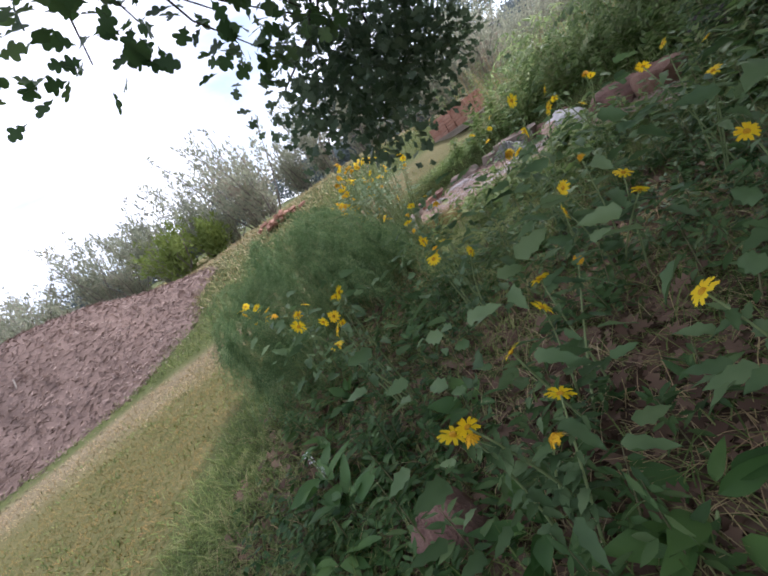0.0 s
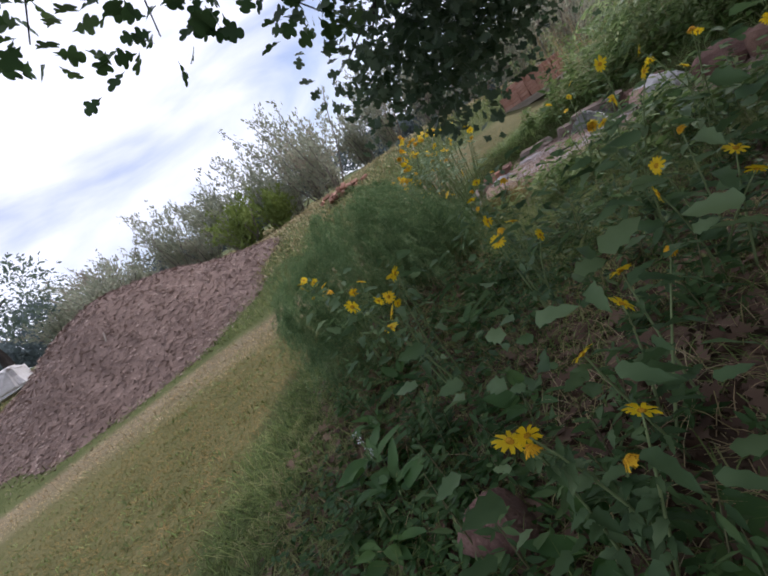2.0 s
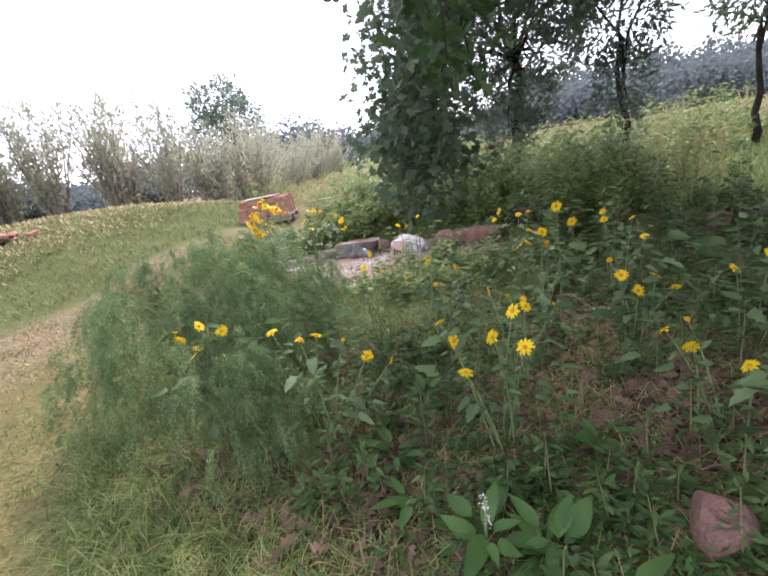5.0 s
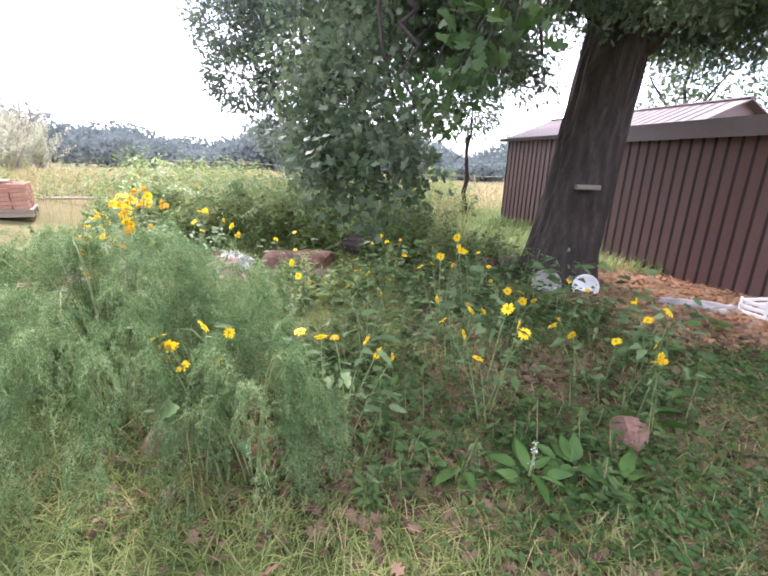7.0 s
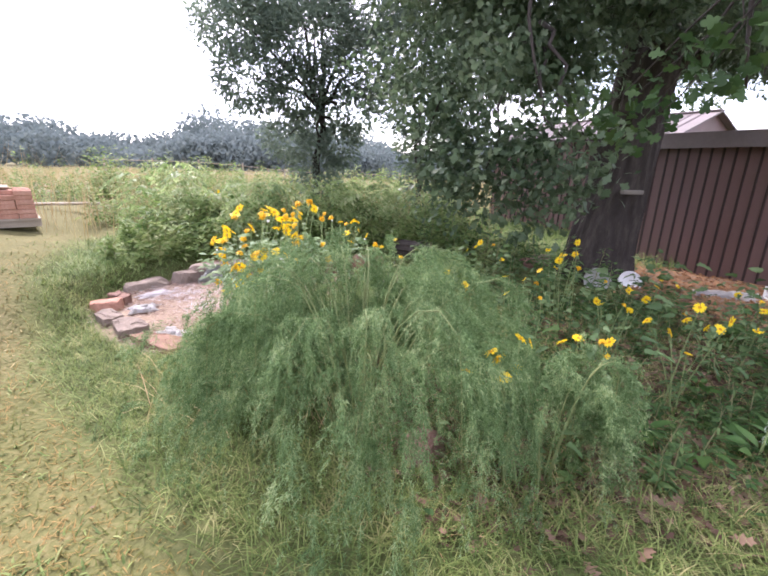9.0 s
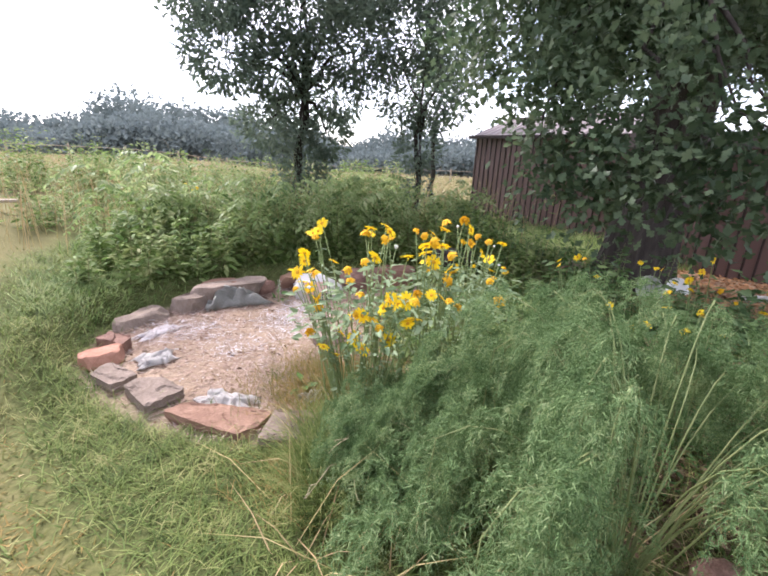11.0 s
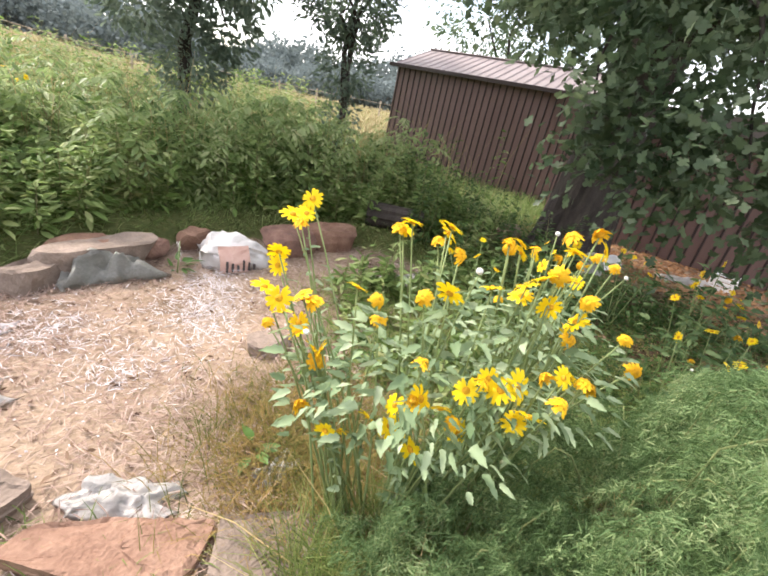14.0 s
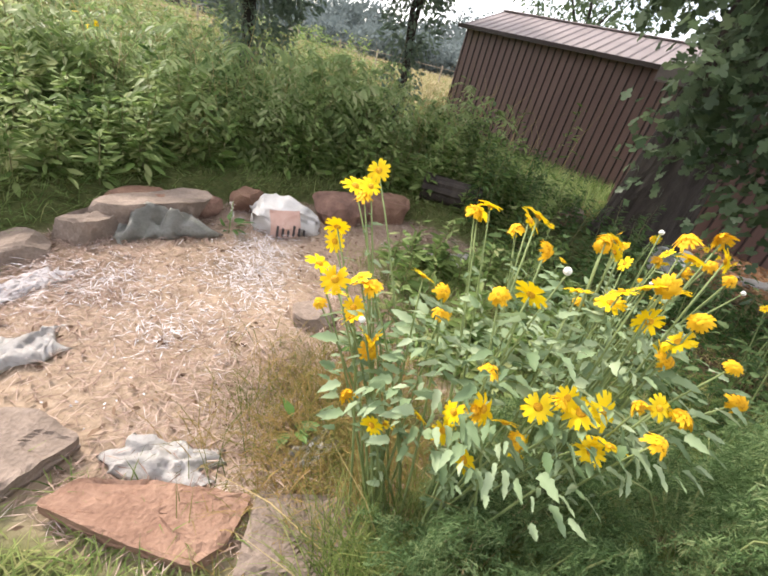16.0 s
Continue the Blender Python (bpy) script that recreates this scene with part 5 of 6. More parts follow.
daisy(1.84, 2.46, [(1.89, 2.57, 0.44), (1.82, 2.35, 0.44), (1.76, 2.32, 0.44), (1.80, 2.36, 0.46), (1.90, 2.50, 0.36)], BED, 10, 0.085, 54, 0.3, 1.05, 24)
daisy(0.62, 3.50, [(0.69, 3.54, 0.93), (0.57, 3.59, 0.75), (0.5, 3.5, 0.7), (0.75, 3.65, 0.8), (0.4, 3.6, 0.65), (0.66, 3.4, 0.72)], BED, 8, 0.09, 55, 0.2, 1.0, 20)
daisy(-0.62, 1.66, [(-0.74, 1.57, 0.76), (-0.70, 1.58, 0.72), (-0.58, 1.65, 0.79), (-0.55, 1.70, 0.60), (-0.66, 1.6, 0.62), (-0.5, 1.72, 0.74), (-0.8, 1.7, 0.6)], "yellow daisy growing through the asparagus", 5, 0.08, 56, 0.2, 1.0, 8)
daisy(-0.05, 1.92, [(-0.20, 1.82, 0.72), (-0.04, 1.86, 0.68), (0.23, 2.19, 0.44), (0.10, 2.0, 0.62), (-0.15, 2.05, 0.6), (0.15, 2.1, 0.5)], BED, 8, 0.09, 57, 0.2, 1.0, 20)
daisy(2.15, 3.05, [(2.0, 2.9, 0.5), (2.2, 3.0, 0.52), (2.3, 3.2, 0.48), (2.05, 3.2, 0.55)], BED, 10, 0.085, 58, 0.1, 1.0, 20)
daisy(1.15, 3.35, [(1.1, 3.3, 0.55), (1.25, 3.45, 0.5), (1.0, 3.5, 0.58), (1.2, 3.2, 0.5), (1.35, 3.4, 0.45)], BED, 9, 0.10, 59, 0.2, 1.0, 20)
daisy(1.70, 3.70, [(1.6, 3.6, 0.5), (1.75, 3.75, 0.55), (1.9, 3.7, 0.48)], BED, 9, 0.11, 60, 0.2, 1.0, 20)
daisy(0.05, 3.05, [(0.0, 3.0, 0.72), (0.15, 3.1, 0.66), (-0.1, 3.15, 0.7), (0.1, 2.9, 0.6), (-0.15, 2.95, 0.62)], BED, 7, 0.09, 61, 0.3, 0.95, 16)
daisy(-0.55, 3.0, [(-0.5, 2.9, 0.7), (-0.6, 3.1, 0.75), (-0.45, 3.05, 0.62), (-0.7, 2.95, 0.68)], "yellow daisy in feathery green undergrowth", 6, 0.08, 62, 0.3, 0.9, 14)
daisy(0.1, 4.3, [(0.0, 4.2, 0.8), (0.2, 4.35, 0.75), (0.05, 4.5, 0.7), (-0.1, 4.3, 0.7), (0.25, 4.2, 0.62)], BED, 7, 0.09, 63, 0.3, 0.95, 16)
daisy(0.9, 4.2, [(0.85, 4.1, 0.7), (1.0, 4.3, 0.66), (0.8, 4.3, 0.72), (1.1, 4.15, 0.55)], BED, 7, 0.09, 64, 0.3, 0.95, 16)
daisy(-1.0, 4.2, [(-1.05, 4.1, 0.75), (-0.9, 4.25, 0.8), (-1.1, 4.3, 0.7), (-0.85, 4.1, 0.65)], "slender yellow daisy at the back of the straw bed", 6, 0.07, 65, 0.3, 0.8, 12)
daisy(-3.9, 8.1, [(-3.8, 8.0, 1.0), (-4.0, 8.2, 1.05), (-3.9, 8.1, 0.95), (-3.7, 8.15, 0.9)], "yellow daisy standing among tall weeds", 5, 0.08, 66, 0.2, 1.0, 8)


# ---- broad-leaved plants in the bed ----
def broad_plant(x, y, n, size, label, seed, spike=0.0):
    g = np.random.default_rng(seed)
    plant = thing("broadleaf_plant", x, y, float(land(x, y)) - 0.01, label, "plant", "broad-leaved weeds")
    for k in range(n):
        a, r = g.uniform(0, 2 * np.pi), g.uniform(0.01, 0.5 * size)
        q = np.array([r * np.cos(a), r * np.sin(a), 0.03 + g.uniform(0, 0.55 * size)])
        leaf_at(BROAD_LEAVES[g.integers(0, 3)], q, np.array([np.cos(a), np.sin(a), g.uniform(0.05, 0.8)]), size * g.uniform(0.5, 1.1), plant, g)
    part("stem", tube([(0, 0, 0), (0.01, 0, 0.25 * size + spike * 0.5), (0.02, 0.01, 0.5 * size + spike)], [0.008, 0.006, 0.003], 5), M["daisy_stem"], plant)
    if spike:
        p = np.column_stack([g.normal(0.015, 0.006, 40), g.normal(0.008, 0.006, 40), 0.5 * size + spike * g.uniform(0.2, 1.0, 40)])
        v, f = scatter(LEAF[0], LEAF[1], p, frames_along(unit(g.normal(0, 1, (40, 3)))), np.full(40, 0.014))
        tagged(put("flower_spike", mesh_of("flower_spike", v, f, M["seed"]), plant), "slim spike of tiny white flowers")
    return plant


PW = "broad-leaved green pokeweed beside a pink rock"
broad_plant(0.92, 1.74, 15, 0.19, PW, 1, 0.17)
broad_plant(1.16, 1.82, 18, 0.17, PW, 2)
broad_plant(1.38, 1.74, 14, 0.15, PW, 3)
broad_plant(1.80, 2.36, 12, 0.17, "large-leaved weed under the daisies", 4)
broad_plant(2.02, 2.66, 10, 0.18, "large-leaved weed under the daisies", 5)
broad_plant(0.35, 1.95, 14, 0.15, "low leafy weed in leaf litter", 6)
broad_plant(0.60, 1.75, 12, 0.14, "low leafy weed in leaf litter", 7)
broad_plant(0.20, 2.45, 14, 0.15, "low leafy weed in leaf litter", 8)
broad_plant(1.15, 2.45, 12, 0.14, "low leafy weed in leaf litter", 9)
broad_plant(2.35, 3.45, 14, 0.22, "leafy weed by the bare soil", 10)
broad_plant(3.30, 4.10, 10, 0.20, "dark leafy weed on bare soil", 11)
broad_plant(-2.45, 3.62, 9, 0.10, "small rounded leaves beside the straw", 12)
broad_plant(-1.95, 4.1, 10, 0.16, "grey-green leafy weed in the straw bed", 13)
broad_plant(-1.55, 4.25, 9, 0.16, "grey-green leafy weed in the straw bed", 14)
broad_plant(-2.62, 5.55, 9, 0.13, "yellow-green seedling by the edging stones", 15, 0.2)


# ---- small things round the oak and the shed ----
def dish(x, y, r, material, label, lean):
    """A shallow bowl standing on edge against the trunk."""
    bm = bmesh.new()
    prof = [(0.0, 0.0), (0.5 * r, 0.02), (0.85 * r, 0.055), (r, 0.085), (1.02 * r, 0.08), (0.86 * r, 0.04), (0.5 * r, 0.005), (0.0, -0.01)]
    rings = []
    for pr, pz in prof:
        rings.append([bm.verts.new((max(pr, 0.001) * math.cos(2 * math.pi * k / 24), max(pr, 0.001) * math.sin(2 * math.pi * k / 24), pz)) for k in range(24)])
    for a, b in zip(rings, rings[1:]):
        for k in range(24):
            bm.faces.new((a[k], a[(k + 1) % 24], b[(k + 1) % 24], b[k])).smooth = True
    ob = part("dish", bm, material)
    ob.matrix_basis = pose(x, y, float(land(x, y)) + r * 0.38, lean, 0, -15)
    return tagged(ob, label, "dish", "dishes leaning on the oak")


dish(2.60, 5.42, 0.16, M["white"], "white plastic dish leaning against the oak's foot", 72)
dish(2.08, 5.36, 0.18, M["plastic"], "dull grey glass dish leaning against the oak's foot", 66)


def crate(x, y, turn):
    box = thing("crate", x, y, float(land(x, y)), "small white plastic crate on the soil by the shed", "crate", turn=turn)
    part("floor", block(-0.2, 0.2, -0.14, 0.14, 0.0, 0.012), M["white"], box)
    for s in (-1, 1):
        for k in range(3):
            part("slat", block(-0.2, 0.2, s * 0.14 - 0.006, s * 0.14 + 0.006, 0.015 + 0.062 * k, 0.055 + 0.062 * k, 0.003), M["white"], box)
            part("slat", block(s * 0.2 - 0.006, s * 0.2 + 0.006, -0.133, 0.133, 0.015 + 0.062 * k, 0.055 + 0.062 * k, 0.003), M["white"], box)
        for q in (-1, 1):
            part("post", block(s * 0.2 - 0.012, s * 0.2 + 0.012, q * 0.14 - 0.012, q * 0.14 + 0.012, 0, 0.2, 0.003), M["white"], box)
    return box


crate(4.32, 4.72, 15)


def brick_stack(x, y, turn):
    stack = thing("brick_stack", x, y, float(land(x, y)) - 0.02, "stack of red clay bricks on a grey pallet", "bricks", turn=turn)
    pallet = part("pallet", block(-0.6, 0.6, -0.5, 0.5, 0.1, 0.125), M["wood"], stack, "grey weathered wooden pallet")
    for k in range(3):
        part("runner", block(-0.6, 0.6, -0.48 + 0.43 * k, -0.38 + 0.43 * k, 0.0, 0.098), M["wood"], pallet)
    bm = block(-0.108, 0.108, -0.05, 0.05, -0.033, 0.033, 0.004)
    first = part("brick", bm, M["brick"], stack)
    first.matrix_basis = pose(-0.45, -0.42, 0.16)
    for lay in range(6):
        for i in range(5):
            for j in range(9):
                if (lay, i, j) == (0, 0, 0) or (0 < i < 4 and 0 < j < 8 and lay < 4) or (lay >= 4 and rng.random() < 0.3 + 0.3 * (lay - 4)):
                    continue
                put("brick", first.data, stack, pose(-0.45 + 0.225 * i + rng.normal(0, 0.006), -0.42 + 0.105 * j + rng.normal(0, 0.004), 0.16 + 0.069 * lay, 0, 0, rng.normal(0, 2)))
    part("cover_sheet", block(-0.5, 0.3, -0.3, 0.35, 0.57, 0.585, 0.004), M["wood"], stack, "grey board laid over the bricks")
    return stack


brick_stack(-6.9, 6.8, 38)
plank = part("plank", block(-1.3, 1.3, -0.1, 0.1, 0.0, 0.05, 0.008), M["wood"])
plank.matrix_basis = pose(-8.2, 9.4, float(land(-8.2, 9.4)) + 0.02, 0, 0, 25)
tagged(plank, "weathered timber plank lying in the dry grass", "plank")


def dry_stalk(x, y, ex, ey, ez, seed):
    """A long pale dead stalk with a forked tip, arching out of the grass."""
    stalk = thing("dry_stalk", x, y, float(land(x, y)) - 0.02, "long pale dead stalk arching out of the grass", "stalk", "dead stalks below the daisies")
    p = bend((0, 0, 0), (ex, ey, ez), 0.10, 0.012, 8, seed)
    stem = part("stem", tube(p, np.linspace(0.0042, 0.0016, 8), 5), M["stalk"], stalk)
    for k in (4, 6):
        g = np.random.default_rng(seed + k)
        part("fork", tube(bend(p[k], p[k] + np.array([ex, ey, 0.1]) * 0.28 + g.normal(0, 0.06, 3), 0.01, 0.006, 5, seed + k), np.linspace(0.0022, 0.001, 5), 4), M["stalk"], stem)
    return stalk


g4 = np.random.default_rng(44)
for k in range(16):
    a = g4.uniform(-2.4, 0.5)
    r = g4.uniform(0.35, 0.85)
    dry_stalk(-2.05 + g4.normal(0, 0.12), 2.88 + g4.normal(0, 0.10), r * math.cos(a) * 0.9, max(r * math.sin(a), -0.45), g4.uniform(0.12, 0.5), 400 + 20 * k)


def brick_rubble(x, y):
    """A loose heap of tumbled bricks."""
    pile = thing("brick_pile", x, y, float(land(x, y)), "small tumbled heap of pale red bricks in the grass", "bricks")
    first = part("brick", block(-0.108, 0.108, -0.05, 0.05, -0.033, 0.033, 0.004), M["brick"], pile)
    first.matrix_basis = pose(0, 0, 0.03)
    g = np.random.default_rng(9)
    for k in range(34):
        lay = k // 14
        put("brick", first.data, pile, pose(g.normal(0, 0.30 - 0.08 * lay), g.normal(0, 0.30 - 0.08 * lay), 0.04 + 0.075 * lay + g.uniform(0, 0.03), g.normal(0, 14), g.normal(0, 14), g.uniform(0, 180)))
    return pile


brick_rubble(-8.9, 2.03)


# ---- the wood-chip heap ----
def chip_heap(cx, cy, rx, ry, high):
    def top(x, y):
        u = ((x - cx) / rx) ** 2 + ((y - cy) / ry) ** 2
        n = np.array([noise.noise(Vector((a * 0.7, b * 0.7, 4.0))) for a, b in zip(x, y)])
        return land(x, y) - 0.05 + high * (1 - step(0.0, 1.0, np.sqrt(u) + 0.12 * n)) * (1 + 0.18 * n)
    heap = thing("mulch_heap", cx, cy, 0.0, "large heap of reddish-brown wood chips on the grass", "mulch heap")
    n = 70
    gx, gy = np.meshgrid(np.linspace(cx - 1.15 * rx, cx + 1.15 * rx, n), np.linspace(cy - 1.15 * ry, cy + 1.15 * ry, n))
    z = top(gx.ravel(), gy.ravel())
    v = np.column_stack([gx.ravel() - cx, gy.ravel() - cy, z])
    i = (np.arange(n - 1)[:, None] * n + np.arange(n - 1)[None]).ravel()
    put("core", mesh_of("core", v, np.stack([i, i + 1, i + n + 1, i + n], 1), M["mulch_core"], True), heap)
    m = 26000
    a, r = rng.uniform(0, 2 * np.pi, m), np.sqrt(rng.random(m)) * 1.02
    px, py = cx + rx * r * np.cos(a), cy + ry * r * np.sin(a)
    p = np.column_stack([px - cx, py - cy, top(px, py) + 0.015])
    d = jitter_dirs(m, 0.0)
    v, f = scatter(SLIM[0], SLIM[1], p, frames_along(d, unit(rng.normal(0, 0.5, (m, 3)) + (0, 0, 1))), np.column_stack([rng.uniform(0.05, 0.16, m), rng.uniform(0.08, 0.22, m), np.full(m, 0.1)]))
    tagged(put("chips", mesh_of("chips", v, f, M["mulch"]), heap), "loose wood chips and bark")
    return heap


chip_heap(-8.5, -4.9, 3.9, 5.3, 1.4)
stick = part("stick", tube([(0, 0, 0), (0.02, 0.1, 0.6), (0.0, 0.25, 1.3)], [0.025, 0.022, 0.015], 6), M["twig"])
stick.matrix_basis = pose(-6.75, -4.6, float(land(-6.75, -4.6)) - 0.05, 0, -18, 0)
tagged(stick, "pale stick leaning on the wood-chip heap", "stick")


# ---- grasses ----
def trodden(x, y):
    """Nothing tall grows where feet pass at the bed's end."""
    return step(0.4, 0.6, np.abs(line_side([(3.2, 2.7), (2.4, 2.1), (1.9, 1.6), (1.8, 1.0), (1.2, 0.4)], x, y)))


def blades(name, xy, lo, hi, width, lean, material, label, category="grass", template=BLADE, lift=0.0):
    n = len(xy)
    p = on_land(xy)
    p[:, 2] += lift - 0.004
    d = jitter_dirs(n, lean)
    s = rng.uniform(lo, hi, n)
    v, f = scatter(template[0], template[1], p, frames_along(d), np.column_stack([s, np.full(n, width), s]))
    return stuff(name, mesh_of(name, v, f, material), label, category)


def near_path(x, y, reach=5.0):
    d = np.minimum(np.hypot(x - 0.5, y - 0.3), np.minimum(np.hypot(x + 1.6, y - 0.6), np.hypot(x + 3.0, y - 2.0)))
    return 1 - 0.93 * step(1.2, reach, d)


blades("mown_grass", sow(270000, -6.2, 3.2, -4.5, 7.5, lambda x, y: zones(x, y)[:, 0] * near_path(x, y) * (1 - 0.45 * zones(x, y)[:, 1])), 0.03, 0.085, 0.009, 0.3, M["lawn"], "short yellowing mown lawn grass", template=SPIKE)
blades("lawn_clumps", sow(60000, -6.0, 3.0, -4.0, 7.5, lambda x, y: zones(x, y)[:, 0] * near_path(x, y, 7.0) * step(0.0, 0.6, np.sin(5.3 * x + 2 * np.sin(3.1 * y)) * np.sin(4.7 * y + 1.5 * np.sin(2.9 * x)))), 0.03, 0.09, 0.010, 0.3, M["green"], "darker tufts of grass in the lawn")
edge = lambda x, y: -line_side(LAWN_EDGE, x, y)
rho_of = lambda x, y: ring_place(x, y)[0]
blades("rough_grass", sow(260000, -6.5, 3.5, 0.0, 8.0, lambda x, y: step(-0.15, 0.25, edge(x, y)) * (1 - 0.8 * step(0.7, 1.5, edge(x, y))) * step(1.02, 1.06, rho_of(x, y)) * near_path(x, y, 7.0)), 0.05, 0.17, 0.0055, 0.45, M["green"], "ragged green grass along the lawn's edge")
blades("bank_grass", sow(60000, -6.0, 0.5, 4.0, 8.5, lambda x, y: step(1.02, 1.08, rho_of(x, y)) * (1 - step(1.25, 1.9, rho_of(x, y))) * step(0.0, 0.4, edge(x, y)) * step(4.4, 5.0, y)), 0.09, 0.26, 0.007, 0.35, M["weed"], "long grass hanging over the edging stones")
blades("tall_green_grass", sow(60000, -6.5, 6.0, 6.5, 16.0, lambda x, y: step(0.1, 0.6, edge(x, y)) * 0.9), 0.12, 0.38, 0.012, 0.9, M["weed"], "tall green grass behind the bed")
blades("verge_grass", sow(60000, -9.5, -2.0, -9.0, 9.0, lambda x, y: step(0.0, 0.3, line_side(LAWN_END, x, y)) * (1 - step(2.0, 3.2, line_side(LAWN_END, x, y))) * (0.25 + 0.75 * step(-3.5, -1.5, y))), 0.06, 0.2, 0.009, 0.6, M["green"], "green verge between the lawn and the heap")
blades("field_grass", sow(90000, -24, -7.0, -14, 16, lambda x, y: step(1.2, 2.4, line_side(LAWN_END, x, y))), 0.05, 0.18, 0.028, 0.6, M["field"], "pale dry meadow grass beyond the verge")
blades("far_field_grass", sow(40000, -26, 26, 15, 46, lambda x, y: 0.9 + 0 * x), 0.25, 0.6, 0.05, 1.1, M["field"], "pale dry meadow beyond the weeds")
blades("dry_tuft_grass", sow(48000, -3.0, -1.6, 2.3, 4.3, lambda x, y: np.exp(-((x + 2.2) ** 2 / 0.12 + (y - 3.55) ** 2 / 0.16)) * 0.8 + 0.5 * np.exp(-((x + 2.0) ** 2 / 0.25 + (y - 2.75) ** 2 / 0.03))), 0.07, 0.24, 0.0036, 0.6, M["lawn"], "yellow-green grass tuft beside the daisies")
blades("bed_dry_grass", sow(34000, -1.4, 3.2, 0.9, 4.6, lambda x, y: zones(x, y)[:, 2] * 0.5), 0.05, 0.22, 0.0035, 0.15, M["dry"], "dry fallen grass in the flower bed")
blades("bed_green_grass", sow(70000, -1.2, 3.4, 0.8, 4.4, lambda x, y: zones(x, y)[:, 2] * (0.35 + 0.4 * np.sin(2.3 * x + 1) * np.sin(2.9 * y))), 0.05, 0.20, 0.0045, 0.45, M["green"], "thin green grass in the flower bed")
blades("soil_straw", sow(12000, 2.1, 5.6, 3.2, 8.0, lambda x, y: zones(x, y)[:, 1]), 0.04, 0.14, 0.004, 0.05, M["straw"], "dry scraps on bare red soil", "straw")


def lying(name, xy, template, lo, hi, wide, material, label, category, tumble=0.35, lift=0.008):
    n = len(xy)
    p = on_land(xy)
    p[:, 2] += lift + rng.uniform(0, 0.02, n)
    s = rng.uniform(lo, hi, n)
    v, f = scatter(template[0], template[1], p, frames_along(jitter_dirs(n, 0.0), unit(rng.normal(0, tumble, (n, 3)) + (0, 0, 1))), np.column_stack([s, s * wide, s * 0.6]))
    return stuff(name, mesh_of(name, v, f, material), label, category)


blades("dry_lawn_grass", sow(70000, -6.4, -2.0, -6.0, 4.5, lambda x, y: zones(x, y)[:, 0] * zones(x, y)[:, 1] * 0.9), 0.03, 0.09, 0.010, 0.3, M["dry"], "dry yellow grass along the lawn's far edge")


lying("soil_litter", sow(16000, 2.1, 5.8, 3.0, 8.2, lambda x, y: zones(x, y)[:, 1] * 0.8), OAK, 0.04, 0.10, 1.0, M["rust"], "rust-brown dead leaves on bare soil", "leaves", 0.4)
lying("straw_mulch", sow(120000, -4.2, 0.2, 2.9, 6.5, lambda x, y: (rho_of(x, y) < 1.0) * (0.55 + 0.45 * np.sin(3.1 * x) * np.sin(2.7 * y + 1))), SLIM, 0.02, 0.11, 0.26, M["straw"], "pinkish chopped straw covering the raised bed", "straw", 0.45)
lying("ash_straw", sow(24000, -4.0, -1.8, 3.9, 5.8, lambda x, y: (rho_of(x, y) < 0.98) * (np.exp(-(((x + 2.46 - 0.25 * (y - 5.0)) / 0.22) ** 2 + ((y - 5.05) / 0.46) ** 2)) + 0.6 * np.exp(-((x + 3.35) ** 2 / 0.10 + (y - 4.75) ** 2 / 0.05)) + 0.45 * np.exp(-((x + 2.95) ** 2 / 0.05 + (y - 4.35) ** 2 / 0.03)))), SLIM, 0.02, 0.08, 0.4, M["ash"], "ash-grey pale straw lying in patches", "straw", 0.5, 0.022)
lying("straw_leaves", sow(2600, -4.1, 0.0, 3.2, 6.4, lambda x, y: (rho_of(x, y) < 1.02) * 0.6), LEAF, 0.02, 0.05, 1.0, M["litter"], "dead leaves caught in the straw", "leaves", 0.5)
lying("leaf_litter", sow(15000, -1.2, 3.6, 0.9, 4.8, lambda x, y: zones(x, y)[:, 2] * 0.75), OAK, 0.06, 0.11, 1.0, M["litter"], "brown fallen oak leaves under the daisies", "leaves", 0.5)
lying("ground_cover", sow(46000, -1.1, 3.4, 0.9, 5.0, lambda x, y: (zones(x, y)[:, 2] + 0.3 * (y > 4)) * np.clip(0.15 + 0.8 * np.sin(1.9 * x + 2.0) * np.sin(2.4 * y + 0.5), 0, 1)), LEAF, 0.022, 0.06, 1.1, M["cover"], "low dark green ground-cover leaves", "leaves", 0.5, 0.05)
blades("stone_grass", sow(16000, -4.3, -1.5, 2.9, 4.9, lambda x, y: step(0.86, 0.95, rho_of(x, y)) * (1 - step(1.05, 1.15, rho_of(x, y))) * (0.15 + 0.5 * (np.sin(9 * x + 3 * y) > 0.2))), 0.05, 0.17, 0.005, 0.5, M["green"], "tufts of grass between the edging stones")
lying("white_scraps", sow(12000, -4.0, -0.2, 3.6, 6.2, lambda x, y: (rho_of(x, y) < 0.95) * 0.5 * (np.exp(-((x + 3.3) ** 2 + (y - 4.9) ** 2) / 0.08) + np.exp(-((x + 2.6) ** 2 + (y - 5.05) ** 2) / 0.12) + 0.5 * np.exp(-((x + 3.1) ** 2 + (y - 4.2) ** 2) / 0.10))), LEAF, 0.006, 0.018, 1.4, M["ash"], "pale scraps of paper in the straw", "scraps", 0.5)
blades("long_stalks", sow(190, -2.6, -0.9, 2.1, 3.0, lambda x, y: 0.8 + 0 * x), 0.25, 0.75, 0.006, 0.55, M["dry"], "long pale dry stalks leaning out of the grass")
